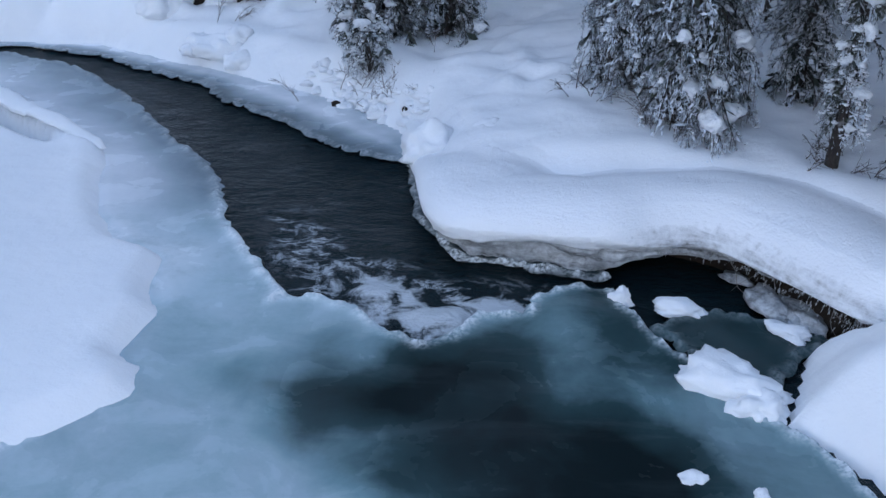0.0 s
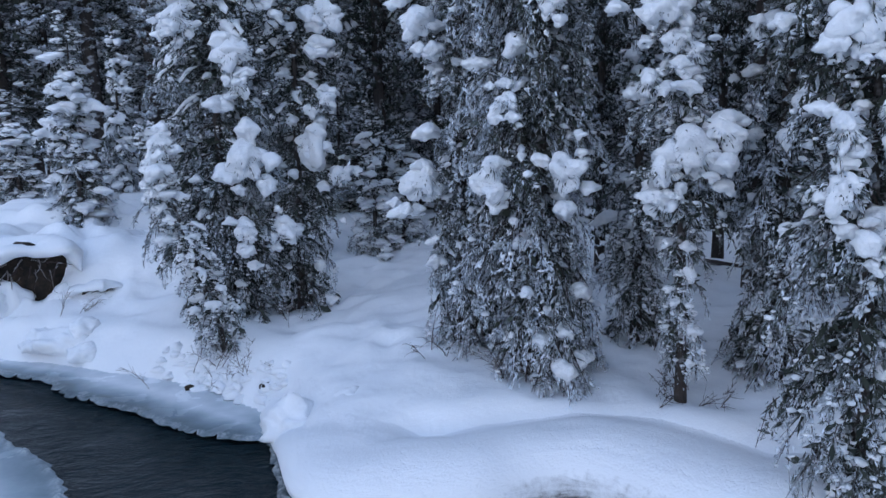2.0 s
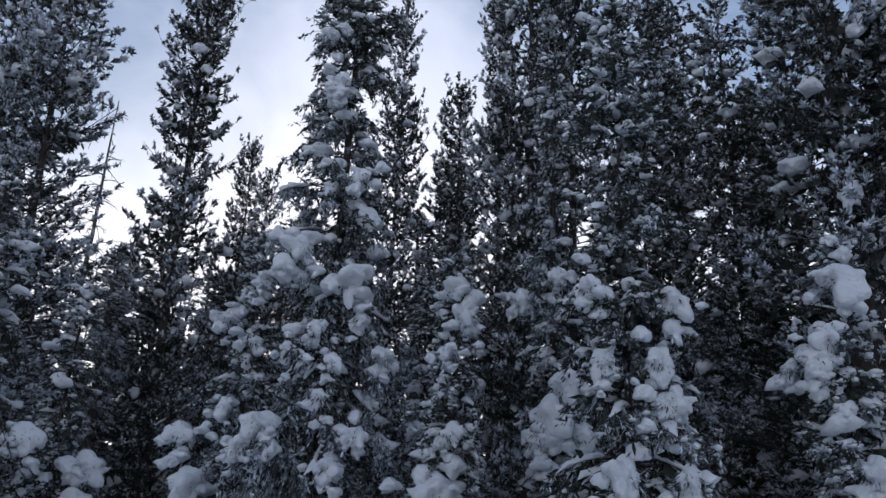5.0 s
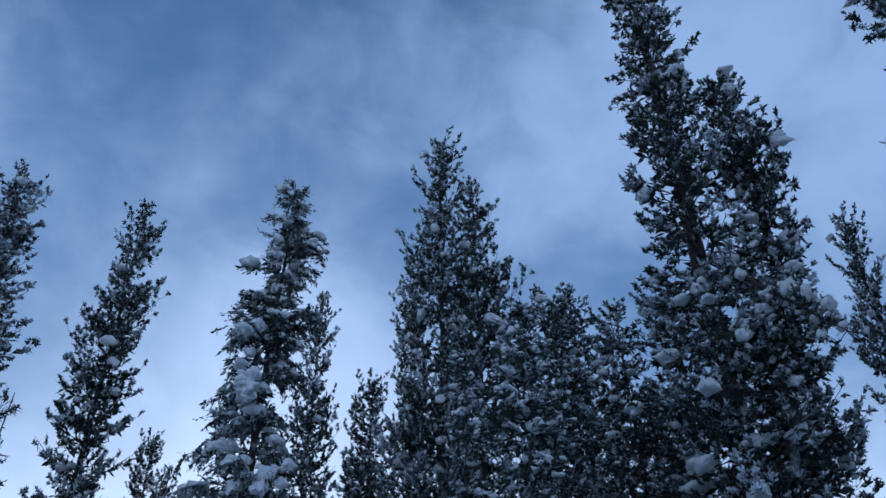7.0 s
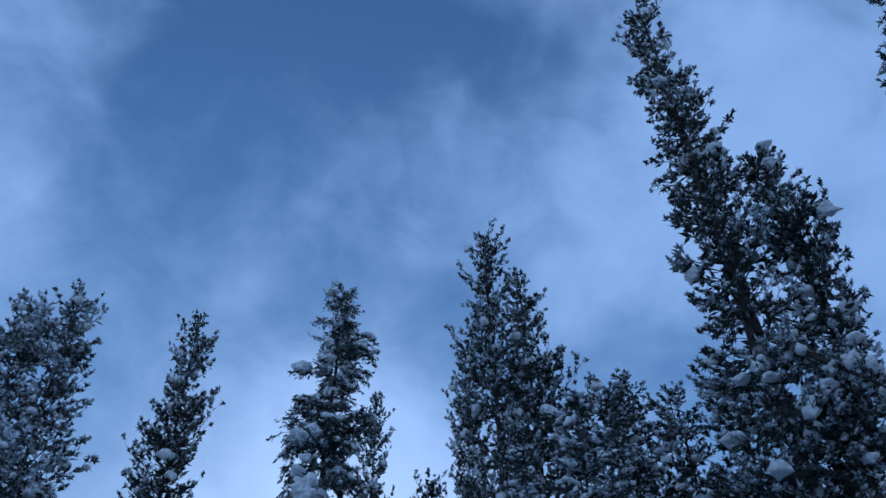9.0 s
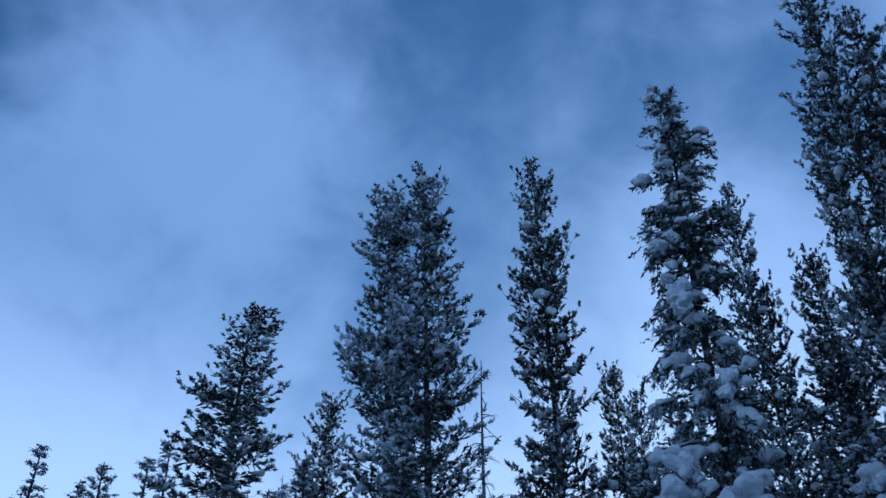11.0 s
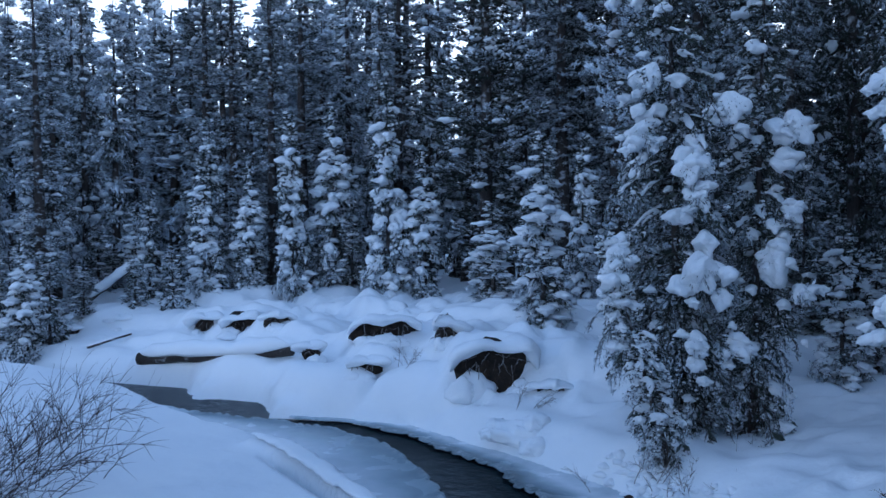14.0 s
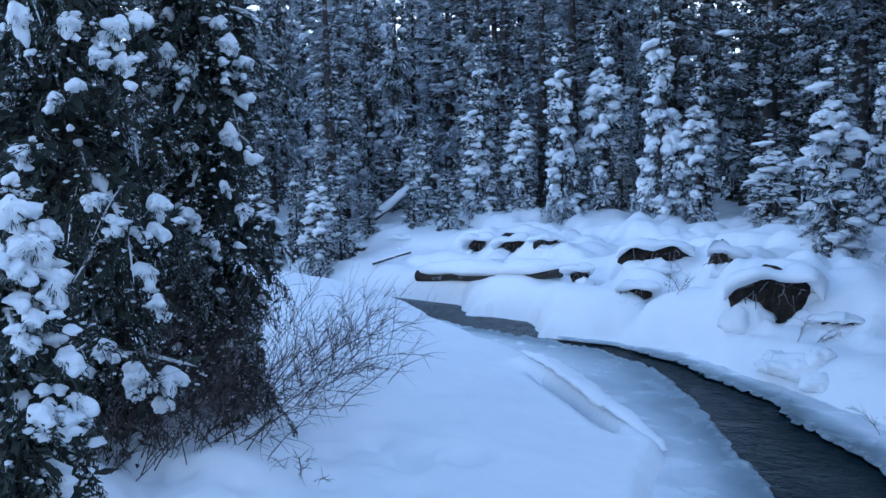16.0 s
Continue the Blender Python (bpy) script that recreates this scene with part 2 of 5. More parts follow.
def value_noise(x, y, size, seed):
    x, y = np.asarray(x) / size, np.asarray(y) / size
    ix, iy = np.floor(x), np.floor(y)
    fx, fy = x - ix, y - iy
    fx, fy = fx * fx * (3 - 2 * fx), fy * fy * (3 - 2 * fy)
    a, b = hash2(ix, iy, seed), hash2(ix + 1, iy, seed)
    c, d = hash2(ix, iy + 1, seed), hash2(ix + 1, iy + 1, seed)
    return (a + (b - a) * fx) * (1 - fy) + (c + (d - c) * fx) * fy - 0.5


def smooth(v, lo, hi):
    v = np.clip((v - lo) / (hi - lo), 0, 1)
    return v * v * (3 - 2 * v)


def line_distance(x, y, line):
    best = np.full(np.shape(x), 1e9)
    for (ax, ay), (bx, by) in zip(line[:-1], line[1:]):
        ux, uy = bx - ax, by - ay
        s = np.clip(((x - ax) * ux + (y - ay) * uy) / (ux * ux + uy * uy), 0, 1)
        best = np.minimum(best, np.hypot(x - ax - s * ux, y - ay - s * uy))
    return best


def inside(x, y, ring):
    odd = np.zeros(np.shape(x), bool)
    for (ax, ay), (bx, by) in zip(ring, ring[1:] + ring[:1]):
        if ay != by:
            odd ^= ((ay > y) != (by > y)) & (x < ax + (y - ay) / (by - ay) * (bx - ax))
    return odd


def signed(x, y, ring):
    """Distance to a ring: positive inside."""
    return np.where(inside(x, y, ring), 1, -1) * line_distance(x, y, ring + ring[:1])


# edges of the snow on both banks of the creek, from under the camera to far upstream
BANK_LEFT = [(-6, -12), (-4.5, 0), (-3.6, 2.6), (-2.53, 3.84), (-2.25, 4.16), (-1.96, 4.43), (-2.0, 4.68), (-1.95, 4.84), (-2.12, 5.0), (-2.06, 5.47),
             (-2.2, 5.8), (-2.34, 6.37), (-2.77, 6.66), (-3.19, 7.23), (-3.47, 8.04), (-3.76, 8.76), (-4.6, 9.45), (-5.35, 10.1), (-6.66, 11.15),
             (-7.5, 11.72), (-8.5, 12.05), (-9.64, 12.43), (-11, 12.96), (-12.5, 13.1), (-15, 13.5), (-20, 14.6), (-34, 17)]
BANK_RIGHT = [(4.6, -12), (3.6, 1), (2.6, 4.0), (2.12, 4.42), (2.3, 4.78), (2.6, 5.3), (3.4, 5.5), (3.2, 5.95), (2.85, 6.4), (2.4, 6.95), (1.7, 7.25),
              (0.82, 7.2), (0.14, 7.1), (-0.05, 7.35), (-0.3, 8.1), (-0.36, 8.7), (-0.53, 9.52), (-1.19, 10.5), (-1.84, 11.04), (-3.26, 11.97),
              (-4.29, 12.5), (-5.53, 13.27), (-7.06, 13.24), (-8.02, 13.2), (-8.95, 14.2), (-10.3, 14.1), (-11, 14.8), (-13.65, 14.9), (-20, 16), (-34, 18.5)]
CHANNEL = BANK_LEFT + BANK_RIGHT[::-1]
# snow pillows on the banks: place, reach, height
PILLOWS = [(-8.6, 13.75, 0.7, 0.22), (-9.6, 14.2, 0.6, 0.18), (-7.2, 14.4, 1.0, 0.15), (-5.4, 14.6, 0.8, 0.2), (-2.6, 14.2, 0.9, 0.3),
           (0.5, 8.7, 0.7, 0.1), (0.35, 9.9, 0.8, 0.1), (1.4, 7.9, 0.6, 0.08), (3.2, 6.6, 0.6, 0.1), (-6.6, 5.2, 0.5, 0.1), (-7.2, 6.3, 0.6, 0.12), (-9.8, 16.2, 1.2, 0.25), (-6.2, 16.6, 1.0, 0.25)]
RIDGE = [(-6.9, 10.75), (-6.3, 10.45), (-5.5, 9.85), (-4.4, 9.0), (-3.7, 8.6)]


# bare cut faces in the far bank: place, width, height
HOLLOWS = [(-4.13, 13.53, 1.05, 0.7), (-12.1, 16.97, 0.62, 0.4), (-11.05, 16.98, 0.78, 0.36), (-10.1, 16.76, 0.55, 0.26), (-6.79, 15.1, 1.0, 0.38), (-5.32, 14.6, 0.34, 0.36),
           (-6.62, 13.96, 0.47, 0.24), (-8.0, 14.44, 0.3, 0.22), (-14.9, 17.45, 0.44, 0.26), (-3.16, 13.42, 0.5, 0.18), (-16.2, 17.2, 0.35, 0.18)]
humps = random.Random(3)
DIMPLES = [(humps.uniform(-7.6, -4.9), humps.uniform(3.4, 7.2), humps.uniform(0.1, 0.22), humps.uniform(0.05, 0.13)) for _ in range(60)]
RISING = sorted(BANK_RIGHT[17:])


def hump():
    """A snow-covered stump or boulder somewhere on the far bank."""
    px = humps.uniform(-17, -2.4)
    py = float(np.interp(px, [p[0] for p in RISING], [p[1] for p in RISING])) + humps.uniform(0.5, 7.5)
    return px, py, humps.uniform(0.3, 0.9), humps.uniform(0.08, 0.34)


HUMPS = [h for h in (hump() for _ in range(90)) if all(math.hypot(h[0] - x * 0.97, h[1] - y * 0.97) > 0.5 * w + h[2] + 0.15 for x, y, w, _ in HOLLOWS)]
# long pillows of snow: both ends, half width, height
SLABS = [(-12.9, 17.95, -9.7, 17.7, 0.75, 0.4), (-12.3, 15.1, -9.0, 15.2, 0.5, 0.3), (-7.6, 15.95, -5.9, 15.7, 0.7, 0.4), (-5.3, 15.2, -3.2, 14.4, 0.75, 0.35), (-10.4, 14.75, -8.6, 14.75, 0.45, 0.2), (-7.9, 13.95, -6.9, 13.9, 0.45, 0.2),
         (-9.3, 16.4, -9.0, 17.6, 0.55, 0.3), (-5.9, 13.9, -5.0, 13.7, 0.45, 0.25), (-3.0, 14.3, -2.0, 14.2, 0.6, 0.35), (-15.5, 17.9, -13.9, 18.1, 0.7, 0.3), (-8.3, 16.0, -7.9, 15.3, 0.5, 0.28)]


def land(x, y):
    """Height of the snow over the creek's water."""
    x, y = np.asarray(x, float), np.asarray(y, float)
    wx = x + 0.14 * value_noise(x, y, 0.45, 36) + 0.05 * value_noise(x, y, 0.17, 37)
    wy = y + 0.14 * value_noise(x, y, 0.45, 38) + 0.05 * value_noise(x, y, 0.17, 39)
    dl, dr, wet = line_distance(wx, wy, BANK_LEFT), line_distance(wx, wy, BANK_RIGHT), inside(wx, wy, CHANNEL)
    lumps = value_noise(x, y, 1.3, 1) * 0.5 + value_noise(x, y, 0.6, 2) * 0.22 + value_noise(x, y, 0.27, 3) * 0.16
    left = 0.03 + 0.17 * smooth(dl, 0, 0.3) + 0.012 * np.minimum(dl, 40) + 0.45 * smooth(-x - 0.45 * y, 2.6, 7.5) * smooth(y, -30, 2)
    left = left + lumps * (0.05 + 0.8 * smooth(-x, 5.2, 7) * smooth(-y, -9.5, -7)) * smooth(dl, 0.2, 2)
    for px, py, pr, ph in DIMPLES:
        left = left - ph * np.exp(-((x - px) ** 2 + (y - py) ** 2) / pr ** 2)
    rd = line_distance(x, y, RIDGE)
    left = left + 0.1 * np.exp(-(rd / 0.15) ** 2) * smooth(dl, 0.0, 0.25)
    rd2 = line_distance(x + 0.1, y + 0.17, RIDGE)
    left = left - 0.75 * np.exp(-(rd2 / 0.055) ** 2) * smooth(x, -6.6, -6.0) * (1 - smooth(x, -4.7, -4.2))
    far = np.maximum(smooth(-x, 0.5, 4), 0.9 * smooth(y, 7.6, 9.5) * (1 - smooth(x, 0.2, 1.6)))
    bank = smooth(-x, 1.5, 4)
    rise = (0.56 - 0.14 * far) * np.sqrt(smooth(dr, -0.02, 0.6)) + (0.085 + 0.03 * far) * np.clip(dr - 0.2, 0, 8) - 0.02 * np.clip(dr - 9, 0, 50)
    wob = value_noise(x, y, 1.6, 5) * 1.3 + value_noise(x, y, 0.5, 6) * 0.3
    rise = rise + bank * (0.24 * smooth(dr + wob, 1.5, 1.85) + 0.3 * smooth(dr - wob, 4.2, 4.6) - 0.05 * np.clip(dr, 0, 8))
    right = 0.02 + rise + lumps * (0.34 + 0.35 * far * smooth(dr, 0.3, 1.5) * (1 - smooth(dr, 6, 9))) * smooth(dr, 0.1, 1.0)
    domes = np.zeros(np.shape(x))
    for px, py, pr, ph in HUMPS:
        q = 1 - ((x - px) ** 2 + (y - py) ** 2) / pr ** 2
        domes = np.maximum(domes, ph * np.sqrt(np.maximum(q, 0)))
    for x0, y0, x1, y1, pr, ph in SLABS:
        q = 1 - (line_distance(x, y, [(x0, y0), (x1, y1)]) * (1 + 0.35 * value_noise(x, y, 0.7, 33)) / pr) ** 2
        domes = np.maximum(domes, ph * np.maximum(q, 0) ** 0.42)
    cuts = np.zeros(np.shape(x))
    for px, py, pw, ph in HOLLOWS:
        r = math.hypot(px, py)
        deep = ((x - px) * px + (y - py) * py) / r
        aside = np.abs((x - px) * py - (y - py) * px) / r
        cuts = np.maximum(cuts, ph * smooth(deep, 0.16, 0.34) * (1 - smooth(deep, 0.7, 2.6)) * (1 - smooth(aside, pw * 0.5, pw * 0.5 + 0.6)))
    right = right + np.maximum(domes, cuts) + (0.05 + 0.19 * far) * (value_noise(x, y, 0.3, 34) + 0.6 * value_noise(x, y, 0.16, 40)) * smooth(dr, 0.15, 0.6) * (1 - smooth(dr, 8, 11)) * smooth(value_noise(x, y, 1.1, 35), 0.0, 0.35)
    for px, py, pr, ph in PILLOWS:
        hump = ph * np.exp(-(((x - px) ** 2 + (y - py) ** 2) / pr ** 2) ** 1.4)
        left, right = left + hump, right + hump
    bed = -0.03 - 0.4 * smooth(np.minimum(dl, dr), 0, 0.5)
    far_hill = 0.05 * np.clip(np.hypot(x, y) - 130, 0, 600)
    return np.where(wet, bed, np.where(dl < dr, left, right)) + np.where(wet, 0, far_hill)


def ground_at(x, y):
    return float(land(np.array([x]), np.array([y]))[0])


# ---------------------------------------------------------------- mesh helpers
def mesh_of(name, verts, faces, mat, flat=False, **floats):
    me = bpy.data.meshes.new(name)
    verts = np.asarray(verts, float)
    if isinstance(faces, np.ndarray):
        k = faces.shape[1]
        me.vertices.add(len(verts))
        me.vertices.foreach_set("co", verts.ravel())
        me.loops.add(faces.size)
        me.loops.foreach_set("vertex_index", faces.astype(np.int32).ravel())
        me.polygons.add(len(faces))
        me.polygons.foreach_set("loop_start", np.arange(0, faces.size, k, dtype=np.int32))
        me.update(calc_edges=True)
    else:
        me.from_pydata(verts.tolist(), [], faces)
    me.materials.append(mat)
    if not flat:
        me.polygons.foreach_set("use_smooth", np.ones(len(me.polygons), bool))
    for key, values in floats.items():
        me.attributes.new(key, "FLOAT", "POINT").data.foreach_set("value", np.asarray(values, np.float32))
    me.update()
    return me


def part(name, me, parent, label=""):
    ob = new(name, me)
    ob.parent = parent
    return tagged(ob, label)


def grid_faces(nx, ny):
    i = np.arange((ny - 1) * nx).reshape(ny - 1, nx)[:, :-1].ravel()
    return np.stack([i, i + 1, i + nx + 1, i + nx], 1)


def trimmed(verts, faces, keep_face):
    faces = faces[keep_face]
    used, inv = np.unique(faces, return_inverse=True)
    return verts[used], inv.reshape(faces.shape), used


# ---------------------------------------------------------------- the ground
def axis(lo, hi, step, reach):
    a = list(np.arange(lo, hi + step / 2, step))
    grow, s = [], step
    while not grow or grow[-1] < reach:
        s *= 1.16
        grow.append((grow[-1] if grow else 0) + s)
    return np.array([lo - g for g in grow[::-1]] + a + [hi + g for g in grow])


gx, gy = axis(-13, 6, 0.075, 1500), axis(2, 19, 0.075, 1500)
X, Y = np.meshgrid(gx, gy)
ground = tagged(new("ground", mesh_of("ground", np.stack([X.ravel(), Y.ravel(), land(X, Y).ravel()], 1), grid_faces(len(gx), len(gy)), SNOW)),
                "deep wind-smoothed blue-white snow over both creek banks", "snow", kind="structure")

# ---------------------------------------------------------------- water
xs, ys = np.arange(-22, 6, 0.07), np.arange(-6, 18, 0.07)
X, Y = np.meshgrid(xs, ys)
v = np.stack([X.ravel(), Y.ravel(), np.zeros(X.size)], 1)
RAPIDS = [(-1.5, 7.4), (-1.2, 6.75), (-0.8, 6.3), (-0.4, 5.85), (-0.05, 5.65), (0.4, 5.85)]
rd = line_distance(v[:, 0], v[:, 1], RAPIDS)
along = smooth(-v[:, 1], -7.4, -5.7)
foam = np.exp(-((rd + 0.12 * value_noise(v[:, 0], v[:, 1], 0.35, 9)) / (0.24 + 0.24 * along)) ** 2) * (0.45 + 0.55 * along)
v[:, 2] = -0.03 + value_noise(v[:, 0], v[:, 1], 0.3, 7) * (0.012 + 0.12 * foam) + value_noise(v[:, 0], v[:, 1], 0.13, 8) * (0.006 + 0.04 * foam)
f = grid_faces(len(xs), len(ys))
c = v[f].mean(1)
v, f, used = trimmed(v, f, signed(c[:, 0], c[:, 1], CHANNEL) > -0.9)
water = tagged(new("water", mesh_of("water", v, f, WATER, foam=foam[used])), "dark open creek water with white foam over a small drop", "creek", kind="structure")

# ---------------------------------------------------------------- ice
ICE_LEFT = [(-4.9, -3.0), (-4.3, 0.5), (-3.6, 2.6), (-2.8, 3.84), (-2.3, 4.43), (-2.4, 5.0), (-2.5, 5.6), (-2.8, 6.4), (-3.6, 7.2), (-3.75, 8.04), (-4.0, 8.86), (-5.3, 10.2),
            (-6.7, 11.15), (-8.6, 11.8), (-9.8, 12.2), (-12.5, 12.8), (-14, 13.1), (-14, 13.6), (-9.2, 12.85), (-8.0, 12.8), (-6.86, 12.7), (-5.5, 12.15), (-4.35, 11.0), (-3.15, 9.2), (-2.6, 8.6),
            (-2.28, 7.75), (-2.02, 7.13), (-1.75, 6.59), (-1.43, 6.21), (-1.3, 5.9), (-1.39, 5.78), (-1.14, 5.88), (-0.78, 5.77), (-0.45, 5.49), (-0.23, 5.31), (-0.03, 5.42), (0.2, 5.68),
            (0.53, 5.7), (0.59, 5.96), (0.92, 6.14), (1.27, 6.05)]
ICE_RIGHT = [(1.39, 5.67), (1.63, 5.23), (2.0, 4.6), (2.3, 4.3), (3.5, 1.5), (4.0, -3)]
POOL = ICE_LEFT + ICE_RIGHT
LEDGE = [(-0.3, 8.75), (-0.45, 8.78), (-1.03, 8.98), (-1.51, 9.3), (-2.08, 9.93), (-2.96, 10.73), (-3.45, 11.4), (-4.13, 11.85), (-5.25, 12.6), (-6.56, 13.1), (-7.6, 13.1),
         (-8, 13.4), (-5.5, 13.6), (-4.3, 12.8), (-3.2, 12.2), (-1.8, 11.3), (-1.1, 10.7), (-0.4, 9.6)]
DARK_POOL = [(-1.25, 4.72), (-0.55, 4.85), (-0.1, 5.1), (0.5, 5.05), (0.9, 4.7), (1.2, 4.35), (1.55, 3.7), (1.7, 2.6), (1.6, 0), (0.1, 0), (0.08, 3.2), (0.05, 3.75), (-0.32, 4.35), (-0.95, 4.62)]


def ice_sheet(name, ring, x0, x1, y0, y1, step, label):
    xs, ys = np.arange(x0, x1, step), np.arange(y0, y1, step)
    X, Y = np.meshgrid(xs, ys)
    x, y = X.ravel(), Y.ravel()

    def edge(x, y):
        return signed(x, y, ring) + 0.12 * np.abs(value_noise(x, y, 0.17, 11)) - 0.02 + 0.015 * value_noise(x, y, 0.08, 13) + 0.1 * value_noise(x, y, 0.42, 12)
    sd = edge(x, y)
    near = np.abs(sd) < step * 0.75
    ex, ey = (edge(x + 0.01, y) - edge(x - 0.01, y)) / 0.02, (edge(x, y + 0.01) - edge(x, y - 0.01)) / 0.02
    g2 = np.maximum(ex * ex + ey * ey, 0.3)
    move = np.where(near, -sd / g2, 0)
    x, y = x + np.clip(move * ex, -step * .5, step * .5), y + np.clip(move * ey, -step * .5, step * .5)
    sd = edge(x, y)
    to_left, to_right = line_distance(x, y, BANK_LEFT), line_distance(x, y, BANK_RIGHT)
    rim = smooth(sd, 0, 0.1)
    bead = np.exp(-((sd - 0.04) / 0.05) ** 2) * (0.35 + smooth(value_noise(x, y, 0.07, 17), -0.35, 0.35))
    z = 0.0 + 0.03 * rim + (0.02 if name == "ledge_ice" else 0.045) * bead + 0.01 * value_noise(x, y, 0.6, 14)
    if name == "pool_ice":
        dark = signed(x, y, DARK_POOL) + 0.6 * value_noise(x, y, 0.8, 15) + 0.25 * value_noise(x, y, 0.3, 16)
        thick = 0.62 - 0.53 * smooth(dark, -0.6, 0.45)
        thick = thick + 0.3 * np.exp(-to_left / 0.45) * smooth(y, 4.6, 6.5) + 0.06 * smooth(y, 5.3, 8)
        thick = thick - 0.17 * smooth(x, -0.3, 0.5) * smooth(y, 4.6, 5.2)
        thick = thick - 0.16 * smooth(x, 0.75, 1.2) * smooth(y, 1.2, 3.0)
        to_water = line_distance(x, y, ICE_LEFT[18:])
        frac = to_left / (to_left + to_water + 1e-6)
        thick = thick + (0.92 - 0.4 * smooth(frac, 0.0, 0.95) - thick) * smooth(y, 6.6, 8.2)
        z = z + 0.09 * np.exp(-((x - 1.05) / 0.45) ** 2 - ((y - 5.75) / 0.35) ** 2)
        z = z + 0.05 * np.exp(-to_left / 0.3)
    else:
        thick = {"ledge_ice": 0.3, "channel_ice": 0.22}.get(name, 0.1) + (0.1 if name == "channel_ice" else 0.6) * smooth(sd, 0.0, 0.75)
    upstream = smooth(y, 6.6, 8.2)
    thick = thick + 0.4 * np.exp(-to_right / 0.22) * (name == "ledge_ice")
    thick = thick - 0.1 * upstream * np.exp(-sd / 0.15) * (name == "pool_ice") + 0.1 * (1 - upstream) * np.exp(-((sd - 0.05) / 0.06) ** 2)
    v = np.stack([x, y, z], 1)
    f = grid_faces(len(xs), len(ys))
    v, f, used = trimmed(v, f, (sd[f] > -step * 0.3).all(1))
    top = mesh_of(name, v, f, ICE, thick=thick[used], grey=upstream[used], bead=np.clip(bead * (1 - 0.7 * upstream) * (0.15 if name == "channel_ice" else 1), 0, 1)[used])
    return tagged(new(name, top), label, "ice", kind="structure")


ice_sheet("pool_ice", POOL, -14.2, 4.2, -3.0, 13.6, 0.038, "blue-green shelf ice round a dark clear pool")
ice_sheet("ledge_ice", LEDGE, -8.2, 0.2, 8.4, 13.8, 0.045, "pale grey-blue ice ledge along the snowy bank")


GAP = [(1.45, 5.55), (1.75, 5.15), (2.1, 4.6), (2.5, 5.2), (2.9, 5.4), (2.4, 5.75), (1.95, 5.8)]
ice_sheet("channel_ice", GAP, 1.3, 3.0, 4.5, 6.0, 0.03, "thin dark grey-green ice in a side channel")


# ---------------------------------------------------------------- lifted snow edge beside the ice
def snow_ridge():
    g = np.random.default_rng(51)
    p = np.array(RIDGE, float)
    d = np.r_[0, np.cumsum(np.hypot(*np.diff(p, axis=0).T))]
    s = np.linspace(0, d[-1], 30)
    path = np.stack([np.interp(s, d, p[:, 0]), np.interp(s, d, p[:, 1])], 1) + g.normal(0, 0.015, (30, 2))
    path = np.c_[path, land(path[:, 0], path[:, 1]) + 0.02]
    fat = 0.1 * np.sin(np.pi * np.linspace(0.02, 0.98, 30))[None] ** 0.5 * g.uniform(0.85, 1.15, (1, 30))
    path[:, 2] += 0.04
    v, f = swept(path[None], fat, 12, 1.5, 0.6, 0.3, g, 0.25)
    return tagged(new("snow_ridge", mesh_of("snow_ridge", v[0], f[0], SNOW)), "low ridge of snow lifted along a dark crack", "snow", kind="structure")


# ---------------------------------------------------------------- overhanging snow
SHELF = [(-0.62, 9.3), (-0.5, 8.7), (-0.42, 8.1), (-0.36, 7.4), (-0.27, 6.75), (-0.1, 6.4), (0.3, 6.3), (0.8, 6.22), (1.25, 6.12), (1.7, 6.3), (2.05, 6.3), (2.3, 5.95), (2.55, 5.55), (2.8, 5.1), (3.4, 4.95), (4.2, 4.6)]


def resample(line, n):
    p = np.array(line, float)
    d = np.r_[0, np.cumsum(np.hypot(*np.diff(p, axis=0).T))]
    s = np.linspace(0, d[-1], n)
    q = np.stack([np.interp(s, d, p[:, 0]), np.interp(s, d, p[:, 1])], 1)
    for _ in range(max(1, round(14 * (n / 170) ** 2))):
        q[1:-1] = (q[:-2] + 2 * q[1:-1] + q[2:]) / 4
    return q


def shelf_frame(n):
    line = resample(SHELF, n)
    t = np.gradient(line, axis=0)
    t /= np.linalg.norm(t, axis=1)[:, None]
    return line, np.stack([-t[:, 1], t[:, 0]], 1)


def shelf_top(x, y):
    return 0.6 + 0.05 * np.maximum(x, 0) + 0.05 * value_noise(x, y, 0.9, 20) - 0.3 * smooth(y, 7.3, 8.7) * (1 - smooth(x, 0.3, 1.4))


